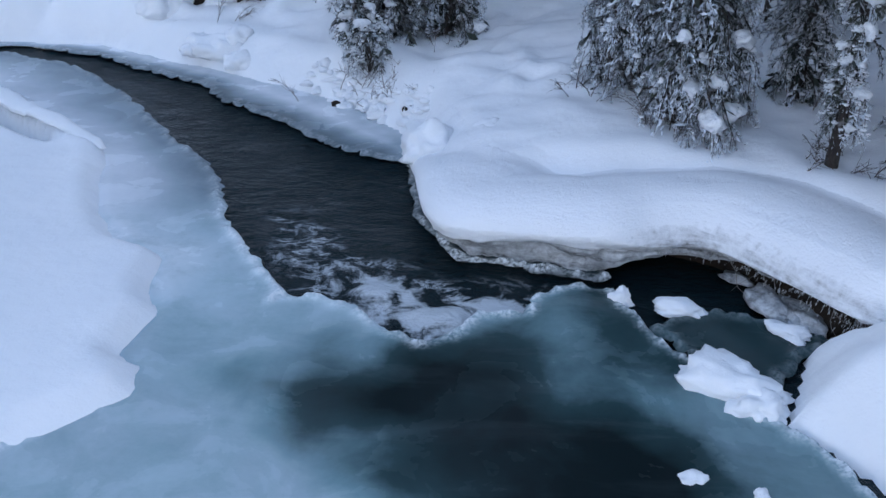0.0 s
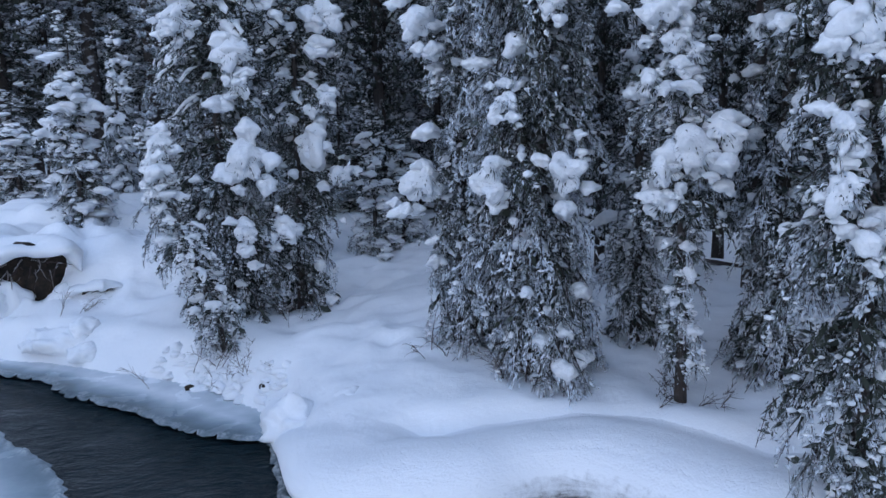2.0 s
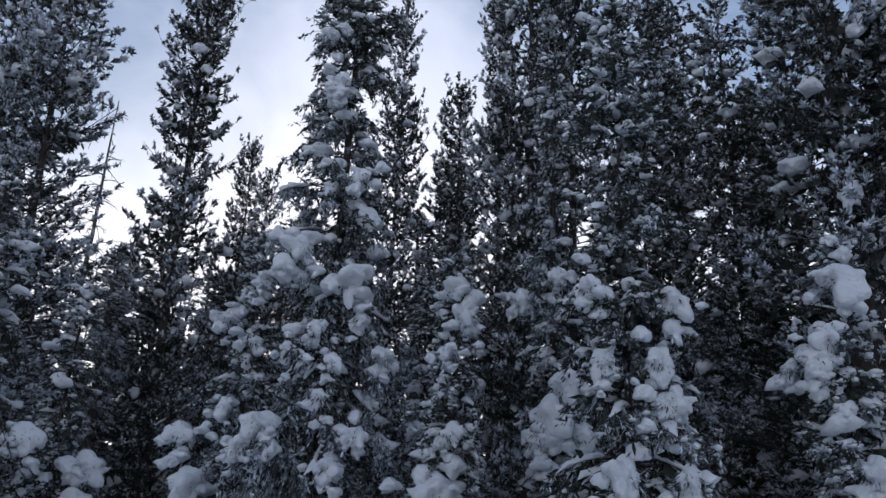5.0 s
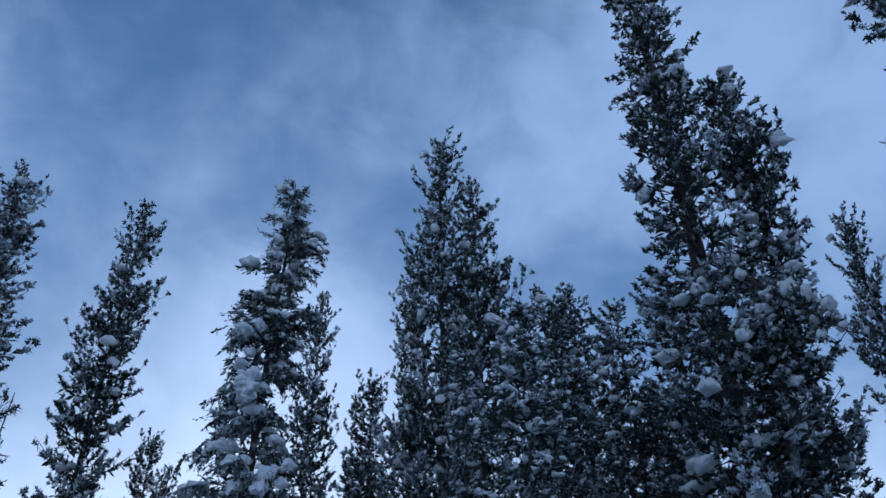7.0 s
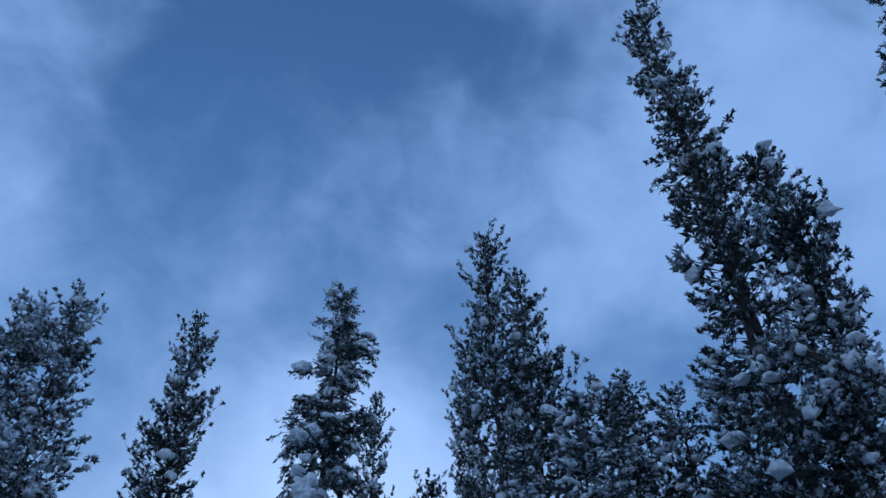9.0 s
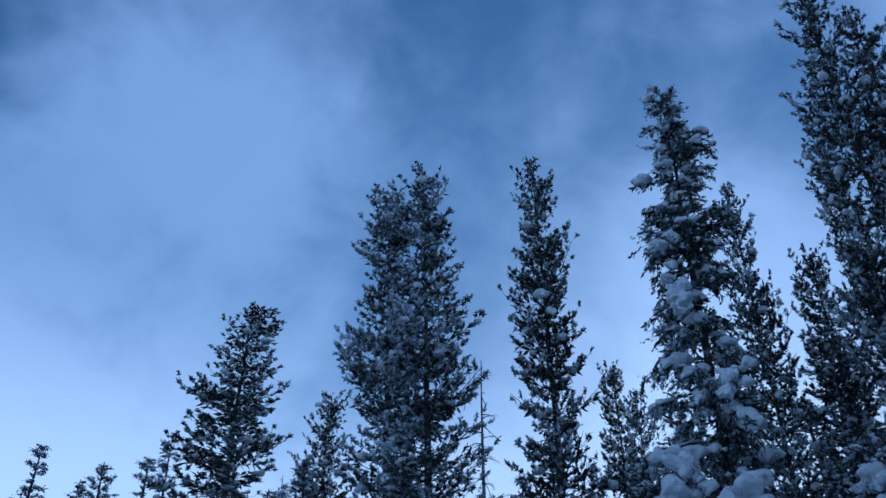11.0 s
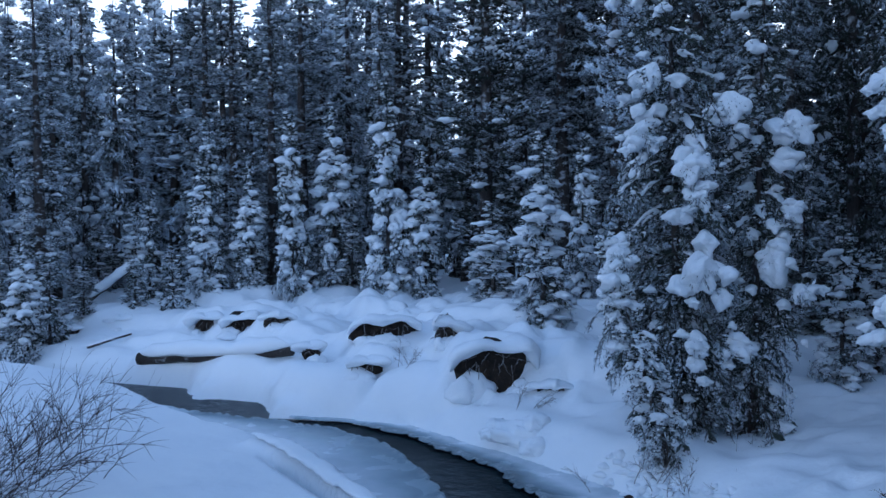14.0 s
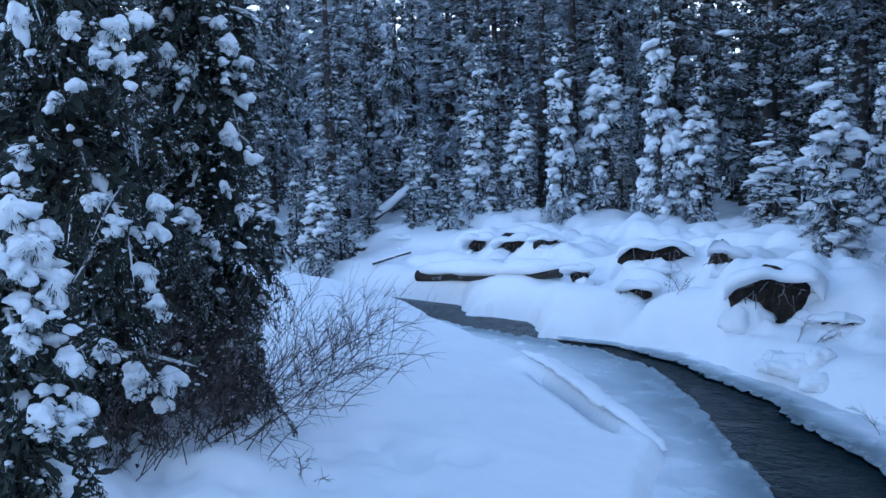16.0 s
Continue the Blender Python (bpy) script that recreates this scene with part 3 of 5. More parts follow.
def shelf_crown():
    """The rounded upper side, out to the lip."""
    line, _ = shelf_frame(150)
    line = [tuple(p) for p in line]
    ring = line + [(4.4, 9.8), (-0.3, 9.8)]
    step = 0.045
    xs, ys = np.arange(-0.9, 4.3, step), np.arange(4.4, 9.5, step)
    X, Y = np.meshgrid(xs, ys)
    x, y = X.ravel(), Y.ravel()
    away = line_distance(x, y, line)
    sd = np.where(inside(x, y, ring), away, -away)

    def away_at(px, py):
        return line_distance(px, py, line)
    near = np.abs(sd) < step * 0.8
    gx = (np.where(inside(x + 0.01, y, ring), 1, -1) * away_at(x + 0.01, y) - np.where(inside(x - 0.01, y, ring), 1, -1) * away_at(x - 0.01, y)) / 0.02
    gy = (np.where(inside(x, y + 0.01, ring), 1, -1) * away_at(x, y + 0.01) - np.where(inside(x, y - 0.01, ring), 1, -1) * away_at(x, y - 0.01)) / 0.02
    x, y = np.where(near, x - sd * gx, x), np.where(near, y - sd * gy, y)
    d = np.where(near, 0, sd)
    fall = np.interp(np.maximum(d, 0), [0, 0.02, 0.08, 0.18, 0.32, 0.5], [0.21, 0.16, 0.1, 0.05, 0.015, 0])
    fall = fall * (1 + 0.7 * smooth(x, 1.1, 1.7)) + 0.02 * (1 - smooth(d, 0.1, 0.19))
    over = shelf_top(x, y) - fall + 0.03 * value_noise(x, y, 0.3, 24) * smooth(d, 0.05, 0.3) - 0.35 * smooth(d, 0.7, 1.75)
    under = land(x, y) - 0.04 * smooth(d, 1.1, 1.7)
    z = np.where(d < 0.35, over, 0.5 * (over + under + np.sqrt((over - under) ** 2 + 0.006)) - 0.03 * smooth(d, 0.35, 1.0))
    f = grid_faces(len(xs), len(ys))
    keep = (sd[f] > 0.09).all(1) & (d[f] < 1.75).all(1)
    v, f, _ = trimmed(np.stack([x, y, z], 1), f, keep)
    return v, f


def snow_shelf():
    v1, f1 = shelf_crown()
    line, inward = shelf_frame(260)
    n = len(line)
    s = np.linspace(0, 14, n)
    east = smooth(line[:, 0], 1.1, 1.7)
    top = shelf_top(line[:, 0], line[:, 1])
    u = np.linspace(0, 1, 19)
    crown_d, crown_z = (0.2, 0.15, 0.11, 0.08, 0.055, 0.035, 0.02, 0.009), (0.039, 0.06, 0.081, 0.099, 0.12, 0.143, 0.164, 0.188)
    west_d = np.interp(u, [0, 0.06, 0.18, 0.3, 0.45, 0.7, 1], [0.003, 0.0, 0.01, 0.06, 0.17, 0.24, 0.33])
    west_z = np.interp(u, [0, 0.06, 0.18, 0.3, 0.45, 0.7, 1], [0.2, 0.215, 0.26, 0.31, 0.35, 0.5, 0.75])
    east_d = np.interp(u, [0, 0.06, 0.18, 0.4, 0.7, 0.9, 1], [0.003, 0.0, 0.015, 0.06, 0.13, 0.19, 0.3])
    east_z = np.interp(u, [0, 0.06, 0.18, 0.4, 0.7, 0.9, 1], [0.2, 0.215, 0.26, 0.35, 0.45, 0.49, 0.47])
    rag = 1 + 0.3 * value_noise(s, s * 0, 0.5, 27) + 0.2 * value_noise(s, s * 0, 0.12, 28)
    rows, age_shade = [], []
    for d, fall in zip(crown_d, crown_z):
        p = line + inward * d
        rows.append(np.c_[p, shelf_top(p[:, 0], p[:, 1]) - fall * (1 + 0.7 * east) + 0.03 * value_noise(p[:, 0], p[:, 1], 0.3, 24) * smooth(np.array(d), 0.05, 0.3)])
        # eastern rows grey towards the lip: shade of the curving edge, painted in
        age_shade.append(east * 0.5 * max(0.0, 1 - d / 0.13))
    for k in range(len(u)):
        free = smooth(np.array(u[k]), 0.12, 0.45)
        q = np.full(n, u[k] * 2.2)
        wob = 0.13 * value_noise(s, q, 0.8, 21) + 0.09 * value_noise(s, q, 0.3, 22) + 0.05 * value_noise(s, q * 1.5, 0.11, 23)
        dd = west_d[k] * (1 - east) + east_d[k] * east + wob * free
        drop = west_z[k] * (1 - east) + (0.365 + (east_z[k] - 0.215) * (0.65 - 0.4 * smooth(line[:, 0], 1.9, 2.3)) * (rag if k > 1 else 1)) * east
        rows.append(np.c_[line + inward * dd[:, None], top - drop + 0.03 * value_noise(s, q, 0.35, 25) * free])
        # grey grows down the face: old layers plus painted shade of the underside
        age_shade.append(smooth(np.array(u[k]), 0.22, 0.5) * (1 - east) + (0.5 + 0.25 * smooth(np.array(u[k]), 0.1, 0.5)) * east)
    f2 = grid_faces(n, len(rows))
    return mesh_of("snow_shelf", np.concatenate([v1] + rows), np.concatenate([f1, f2[:, ::-1] + len(v1)]), OLD_SHADED_SNOW, age_shade=np.concatenate([np.zeros(len(v1))] + age_shade))


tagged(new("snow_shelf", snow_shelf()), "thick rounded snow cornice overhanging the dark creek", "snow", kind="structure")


outer, inner = shelf_frame(60)
wet_part = outer[:, 0] < 1.35
skirt = [tuple(p) for p in (outer + inner * (0.17 - 0.16 * smooth(outer[:, 1:], 6.9, 7.4)))[wet_part]] + [tuple(p) for p in (outer + inner * 0.5)[wet_part][::-1]]
ice_sheet("skirt_ice", skirt, -0.9, 1.9, 5.9, 9.4, 0.02, "thin scalloped grey ice under the snow cornice")

# ---------------------------------------------------------------- trees
def tubes(paths, radii, sides):
    """Tapered tubes along equally long paths (n, k, 3) with radii (n, k)."""
    n, k, _ = paths.shape
    t = np.gradient(paths, axis=1)
    t /= np.linalg.norm(t, axis=2, keepdims=True) + 1e-9
    ref = np.where(np.abs(t[..., 2:3]) > 0.9, [1.0, 0, 0], [0, 0, 1.0])
    a = np.cross(t, ref)
    a /= np.linalg.norm(a, axis=2, keepdims=True) + 1e-9
    b = np.cross(a, t)
    ang = np.arange(sides) * 2 * np.pi / sides
    ring = paths[:, :, None] + radii[:, :, None, None] * (a[:, :, None] * np.cos(ang)[:, None] + b[:, :, None] * np.sin(ang)[:, None])
    idx = np.arange(n * k * sides).reshape(n, k, sides)
    nxt = np.roll(idx, -1, axis=2)
    f = np.stack([idx[:, :-1], nxt[:, :-1], nxt[:, 1:], idx[:, 1:]], -1).reshape(-1, 4)
    return ring.reshape(-1, 3), f


def kites(p, d, side, length, width):
    """Flat four-cornered sprays from p along d."""
    mid = p + d * (length * 0.5)[:, None]
    v = np.stack([p, mid + side * width[:, None], p + d * length[:, None], mid - side * width[:, None]], 1)
    return v.reshape(-1, 3), np.arange(len(p) * 4).reshape(-1, 4)


def unit(v):
    return v / (np.linalg.norm(v, axis=-1, keepdims=True) + 1e-9)


def swept(paths, width, sides, across, upper, lower, rng, rough):
    """Closed-looking pillows: rings round equally long paths, wide across, flat below."""
    m, kk, _ = paths.shape
    t = unit(np.gradient(paths, axis=1))
    la = unit(np.stack([-t[..., 1], t[..., 0] + 1e-6, np.zeros((m, kk))], -1))
    up = np.cross(t, la)
    up = up * np.where(up[..., 2:3] < 0, -1, 1)
    ang = np.arange(sides) * 2 * np.pi / sides
    sn = np.sin(ang)
    sn = np.where(sn < 0, sn * lower, sn * upper)
    jit = 1 + rough * rng.uniform(-1, 1, (m, kk, sides, 1))
    jit = (jit + np.roll(jit, 1, 2) + np.roll(jit, 1, 1)) / 3
    ph = rng.uniform(0, 6.28, (m, 1, 2))
    along = np.linspace(0, 1, kk)[None, :, None]
    jit = jit * (1 + rough * (0.3 * np.cos(2 * ang + ph[..., :1] + 7 * along) + 0.25 * np.cos(3 * ang + ph[..., 1:] - 9 * along)))[..., None]
    ring = paths[:, :, None] + jit * width[:, :, None, None] * (la[:, :, None] * (across * np.cos(ang))[:, None] + up[:, :, None] * sn[:, None])
    idx = np.arange(m * kk * sides).reshape(m, kk, sides)
    nx = np.roll(idx, -1, axis=2)
    f = np.stack([idx[:, :-1], nx[:, :-1], nx[:, 1:], idx[:, 1:]], -1)
    return ring.reshape(m, kk * sides, 3), f.reshape(m, (kk - 1) * sides, 4)


def on_path(path, rows, s):
    """Points at s (0 to 1) along the given paths."""
    k = path.shape[1]
    q = np.clip(s * (k - 1), 0, k - 1.001)
    i = q.astype(int)
    fr = (q - i)[..., None]
    return path[rows, i] * (1 - fr) + path[rows, i + 1] * fr, unit(path[rows, i + 1] - path[rows, i])


def ball(level):
    """Directions and triangles of a unit ball."""
    bm = bmesh.new()
    bmesh.ops.create_icosphere(bm, subdivisions=level, radius=1)
    v = np.array([p.co for p in bm.verts])
    f = np.array([[p.index for p in q.verts] for q in bm.faces])
    bm.free()
    return v, f


BALLS = {level: ball(level) for level in (1, 2, 3, 4)}


def snow_lumps(at, size, az, g, level, fingers, flat=0.8, paws=0.55):
    """Rounded loads of snow (m, V, 3) that sag into paws over the twigs below them."""
    d, f = BALLS[level]
    m, n = len(at), len(d)
    r = np.ones((m, n))
    for _ in range(5):
        k = unit(g.normal(0, 1, (m, 3))) * g.uniform(2, 5.5, (m, 1))
        r += 0.085 * np.cos(k @ d.T + g.uniform(0, 6.28, (m, 1)))
    below = np.clip(-d[:, 2], 0, 1)
    r *= 1 - 0.35 * below ** 0.7
    for _ in range(fingers):
        turn, pitch = g.normal(0, 1.1, m), g.uniform(-1.2, 0.25, m)
        way = np.stack([np.cos(turn) * np.cos(pitch), np.sin(turn) * np.cos(pitch), np.sin(pitch)], 1)
        r += (paws * g.uniform(0.3, 1.3, (m, 1))) * np.exp(g.uniform(10, 34, (m, 1)) * (way @ d.T - 1))
        if level > 2:
            turn, pitch = g.normal(0, 1.4, m), g.uniform(-1.3, 0.5, m)
            way = np.stack([np.cos(turn) * np.cos(pitch), np.sin(turn) * np.cos(pitch), np.sin(pitch)], 1)
            r += g.uniform(-0.12, 0.34, (m, 1)) * np.exp(g.uniform(35, 80, (m, 1)) * (way @ d.T - 1))
    p = r[..., None] * d * (size[:, None] * np.stack([g.uniform(0.9, 1.35, m), g.uniform(0.85, 1.15, m), flat * g.uniform(0.85, 1.2, m)], 1))[:, None]
    c, s = np.cos(az)[:, None], np.sin(az)[:, None]
    p = np.stack([p[..., 0] * c - p[..., 1] * s, p[..., 0] * s + p[..., 1] * c, p[..., 2]], -1)
    return at[:, None] + p, f


def joined(shapes):
    """One mesh's points and faces out of (m, V, 3) points and the faces of one of them, several times; all become triangles."""
    vs, fs, c0 = [], [], 0
    for p, f in shapes:
        if not len(p):
            continue
        f = np.concatenate([f[:, :3], f[:, [0, 2, 3]]]) if f.shape[1] == 4 else f
        m, n = p.shape[:2]
        vs.append(p.reshape(-1, 3))
        fs.append((f[None] + (np.arange(m) * n)[:, None, None]).reshape(-1, 3) + c0)
        c0 += m * n
    return np.concatenate(vs), np.concatenate(fs)


def conifer(name, seed, high, half, label, bare=0.05, blunt=0.5, limbs=200, droop=0.8, frost=0.4, snow=0.0, hang=0.8, twig=0.062, spray=9, fine=9.0,
            tuft=0, lumps=80, lump=0.1, clumps=(), lean=0.0, forks=(), slim=1.0, needles=None, waist=0.55, thin=1.0, level=3, ridge=0.0, trail=7, flecks=0, inner=0):
    """A conifer: trunk, limbs, branchlets with needle twigs, rime along the twigs and loads of snow on the boughs.
    clumps: across, height and size of the large loads towards local -y; forks: across, height of further tops."""
    g = np.random.default_rng(seed)
    tree = tagged(new(name), label, "tree")
    tr = slim * (0.01 * high + 0.03)
    kz = np.linspace(0, 1, 16)
    sway = np.cumsum(g.normal(0, 0.012 * high / 10, (16, 2)), 0) * kz[:, None]
    core = np.c_[sway[:, 0] + lean * kz * high, sway[:, 1], kz * high - 0.3 * (kz == 0)]
    cores, girth = [core], [tr * (1 - 0.93 * kz) * (1 + 0.35 * (kz == 0))]
    for across, top in forks:
        j = 0.45 * top
        way = np.linspace(0, 1, 16)
        x0 = np.interp(j, core[:, 2], core[:, 0])
        cores.append(np.c_[x0 + across * np.minimum(way * 2.2, 1) ** 0.8, np.interp(j, core[:, 2], core[:, 1]) + 0 * way, j + (top - j) * way])
        girth.append(tr * 0.55 * (1 - 0.9 * way))
    vt, ft = tubes(np.array(cores), np.array(girth), 9)
    # limbs
    u = np.sort(g.random(limbs) ** (1.0 if tuft or level == 1 else 1.12))
    az = g.random(limbs) * 2 * np.pi
    stem = g.choice(len(cores), limbs, p=[1.0] if not forks else [0.62] + [0.38 / len(forks)] * len(forks))
    tops = np.array([c[-1, 2] for c in cores])
    z = bare * high + (0.995 - bare) * high * u
    for i in range(1, len(cores)):
        low = cores[i][0, 2] + 0.4
        z = np.where(stem == i, low + (tops[i] * 0.995 - low) * u, z)
    share = np.where(stem == 0, 1.0, 0.72)
    prof = np.minimum(waist + 1.7 * u, 1.0) * np.maximum((1 - u) ** blunt, 0.1)
    noisy = 0.78 + 0.7 * value_noise(z / 0.8, az * 1.2, 1.0, seed + 3)
    ln = half * share * prof * noisy * g.uniform(0.55, 1.2, limbs)
    ln = np.maximum(ln, 0.12)
    lift = 0.6 * u ** 1.5 + 0.14 - droop * 0.25
    drop = droop * (1.1 - 0.7 * u)
    # the boughs that carry the large loads reach out to them
    big = np.array(clumps, float).reshape(-1, 3)
    for i, (across, up, r) in enumerate(big):
        q = int(i * limbs / max(len(big), 1)) if len(big) else 0
        wide = half * float(np.interp(min(max((up / high - bare) / (1 - bare), 0), 1), u, prof))
        x0 = float(np.interp(up, core[:, 2], core[:, 0]))
        dx = across - x0
        out_y = -0.75 * math.sqrt(max(wide * wide - dx * dx, (0.25 * wide) ** 2))
        az[q], ln[q], stem[q] = math.atan2(out_y, dx), math.hypot(dx, out_y) / 0.8, 0
        z[q] = min(up - ln[q] * (lift[q] * 0.8 - drop[q] * 0.64), high * 0.985)
        big[i] = dx + x0, out_y, r
    k = 7
    s = np.linspace(0, 1, k)[None]
    out = np.stack([np.cos(az), np.sin(az)], 1)
    bend = g.normal(0, 0.18, (limbs, 1)) * s ** 2
    rr = ln[:, None] * s * (1 - 0.25 * drop[:, None] * s)
    cx, cy = np.empty(limbs), np.empty(limbs)
    for i, c in enumerate(cores):
        cx = np.where(stem == i, np.interp(z, c[:, 2], c[:, 0]), cx)
        cy = np.where(stem == i, np.interp(z, c[:, 2], c[:, 1]), cy)
    path = np.empty((limbs, k, 3))
    path[..., 0] = cx[:, None] + out[:, :1] * rr - out[:, 1:] * bend * ln[:, None]
    path[..., 1] = cy[:, None] + out[:, 1:] * rr + out[:, :1] * bend * ln[:, None]
    path[..., 2] = z[:, None] + ln[:, None] * (lift[:, None] * s - drop[:, None] * s ** 2 + (0.3 if tuft else 0.1) * s ** 4)
    path += g.normal(0, 0.012, path.shape) * s[..., None]
    vb, fb = tubes(path[:, ::3], (0.005 + 0.009 * ln)[:, None] * (1 - 0.75 * s[:, ::3]), 3)
    # branchlets
    nb = np.clip(np.round(ln * fine * (thin + (1 - thin) * np.clip(u * 2, 0, 1))), 3 if level == 1 else 4, 16).astype(int)
    bi = np.repeat(np.arange(limbs), nb)
    m = len(bi)
    w = 0.15 + 0.85 * g.random(m) ** 0.8
    p0, along = on_path(path, bi, w)
    lat = unit(np.stack([-along[:, 1], along[:, 0] + 1e-6, np.zeros(m)], 1)) * g.choice([-1.0, 1.0], m)[:, None]
    low = np.clip(1.25 - u[bi], 0.3, 1.2)
    fall = hang * low * g.uniform(0.1, 1.5, m)
    bd = unit(along * g.uniform(0.3, 1.0, m)[:, None] + lat * g.uniform(0.1, 1.0, m)[:, None] + np.outer(fall if not tuft else -0.35 + 0 * fall, [0, 0, -1.0]))
    bl = (0.07 + ln[bi] * g.uniform(0.16, 0.42, m) * (1.15 - 0.6 * w)) * (1 if not tuft else 0.9)
    sb = np.linspace(0, 1, 4)[None, :, None]
    bp = p0[:, None] + bd[:, None] * bl[:, None, None] * sb - np.array([0, 0, 1.0]) * (fall * 0.45 * bl * (0 if tuft else 1))[:, None, None] * sb ** 2
    vb2, fb2 = tubes(bp[:, ::3], np.stack([0.0035 + 0.004 * bl, 0.0015 + 0 * bl], 1), 3)
    # needle twigs: green below, rime above
    patch = 0.5 + value_noise(z * 0.95, az * 1.5, 1.0, seed + 9)
    each = g.normal(0, 0.13, limbs)
    rime = frost + each[bi] + (0.2 if level == 1 or tuft else 0.65) * (0.5 - u[bi]) + 0.4 * (w - 0.55) + 0.5 * value_noise(z[bi] * 1.4, az[bi] * 1.6, 1.0, seed + 5)
    vs, fs, tone, c0 = [], [], [], 0

    def spread(root, way, le, wi, side, fv, ends):
        nonlocal c0
        v1, f1 = kites(root, way, side, le, wi)
        vs.append(v1)
        fs.append(f1 + c0)
        c0 += len(v1)
        tone.append(np.clip(np.repeat(fv, 4) + np.tile(ends, len(fv)), 0, 1))

    # the dense dark heart of every spray
    ci = np.repeat(np.arange(m), 3 if tuft or level == 1 else 4)
    n = len(ci)
    pos, tang = on_path(bp, ci, np.tile([0.9, 0.7, 0.8] if tuft else [0.25, 0.5, 0.8] if level == 1 else [0.15, 0.4, 0.65, 0.9], m))
    way = unit(tang * 0.7 + g.normal(0, 0.5, (n, 3)))
    slight = np.clip(0.35 + 1.1 * ln[bi], 0.4, 1.0)
    le = twig * (g.uniform(1.0, 1.5, n) if tuft else g.uniform(1.3, 2.3, n)) * slight[ci]
    spread(pos - way * (le * 0.5)[:, None], way, le, le * (g.uniform(0.2, 0.3, n) if tuft else g.uniform(0.13, 0.22, n) if twig > 0.08 else g.uniform(0.09, 0.15, n)), unit(np.cross(way, g.normal(0, 1, (n, 3)))), 0.7 * rime[ci] + 0.1 * way[:, 2], [-0.15, 0, 0.1, 0])
    if inner:
        # old dark twigs deep inside the crown
        ii = np.repeat(np.arange(limbs), inner)
        n = len(ii)
        pos, tang = on_path(path, ii, g.uniform(0.02, 0.8, n))
        way = unit(tang * 0.6 + g.normal(0, 0.5, (n, 3)) + np.array([0, 0, -0.4 * hang]))
        le = g.uniform(0.1, 0.24, n) * np.clip(0.4 + 0.7 * ln[ii], 0.4, 1.0)
        spread(pos, way, le, le * g.uniform(0.12, 0.22, n), unit(np.cross(way, g.normal(0, 1, (n, 3)))), g.normal(0.6 * frost, 0.16, n), [-0.1, 0, 0.1, 0])
    if tuft:
        ti = np.repeat(np.arange(m), tuft)
        n = len(ti)
        pos, tang = on_path(bp, ti, g.uniform(0.6, 1.0, n))
        way = unit(tang * 0.7 + g.normal(0, 0.65, (n, 3)) + np.array([0, 0, 0.15]))
        le = twig * g.uniform(0.7, 1.25, n) * slight[ti]
        spread(pos, way, le, le * g.uniform(0.13, 0.2, n), unit(np.cross(way, g.normal(0, 1, (n, 3)))), rime[ti] + 0.38 * way[:, 2] + g.normal(0, 0.1, n) - 0.1, [-0.2, 0.0, 0.12, 0.0])
    else:
        ti = np.repeat(np.arange(m), spray)
        n = len(ti)
        pos, tang = on_path(bp, ti, g.random(n))
        pos = pos + g.normal(0, 0.3 * twig, (n, 3))
        way = unit(tang * g.uniform(0.4, 1.0, n)[:, None] + g.normal(0, 0.5, (n, 3)) + np.outer(0.35 * fall[ti], [0, 0, -1.0]))
        le = twig * g.uniform(0.5, 1.2, n) * slight[ti]
        wi = le * g.uniform(0.14, 0.23, n)
        spread(pos, way, le, wi, unit(np.cross(way, g.normal(0, 1, (n, 3)))), 0.55 * rime[ti] + g.normal(0, 0.1, n), [-0.15, 0, 0.15, 0])
        flat = unit(np.stack([-way[:, 1], way[:, 0] + 1e-6, 0 * le], 1) + g.normal(0, 0.25, (n, 3)))
        spread(pos + np.array([0, 0, 0.12]) * le[:, None], way, le * 0.95, wi * 0.7, flat, 0.26 + rime[ti] + g.normal(0, 0.16, n), [-0.1, 0.05, 0.2, 0.05])
    # rime and snow along the branchlets
    keep = g.random(m) < snow * np.clip(0.2 + 1.3 * patch[bi], 0, 1)
    lie = bp[keep]
    fat = g.uniform(0.007, 0.02, len(lie))[:, None] * np.array([0.4, 1.0, 0.9, 0.15]) * (twig / 0.075) ** 0.6
    lie = lie + np.array([0, 0, 1.0]) * (fat * 0.5)[..., None]
    far = level == 1
    pv, pf = swept(lie[:, [0, 1, 3]] if far else lie, fat[:, [0, 1, 3]] if far else fat, 3 if far else 5, 1.1, 1.0, 0.5, g, 0.5)
    bars = [(pv, pf[0])] if len(lie) else []
    if ridge:
        # snow lying along the limbs
        laid = np.flatnonzero((g.random(limbs) < ridge * np.clip(0.3 + 1.2 * patch, 0, 1)) & (ln > 0.2) & (path[:, 0, 2] - path[:, -1, 2] < 0.5 * ln))
        start = g.uniform(0.15, 0.5, len(laid))[:, None]
        lp, _ = on_path(path, laid[:, None], start + (1.0 - start) * np.linspace(0, 1, 8)[None] * g.uniform(0.6, 1.0, (len(laid), 1)))
        lw = g.uniform(0.016, 0.042, (len(laid), 1)) * np.array([0.2, 0.8, 1.0, 1.1, 0.9, 1.0, 0.7, 0.1]) * g.uniform(0.6, 1.3, (len(laid), 8))
        lp = lp + np.array([0, 0, 1.0]) * (lw * 0.4)[..., None]
        rv, rf = swept(lp, lw, 7, 1.5, 1.0, 0.6, g, 0.7)
        bars.append((rv, rf[0]))
    # loads of snow
    want = np.where(ln > 0.15, patch ** 2.2 * np.clip(0.4 + 1.6 * u, 0, 1), 0) + 1e-6
    lumps = min(lumps, limbs)
    pick = g.choice(limbs, lumps, p=want / want.sum(), replace=False)
    where = g.uniform(0.3, 0.95, lumps)
    at, _ = on_path(path, pick, where)
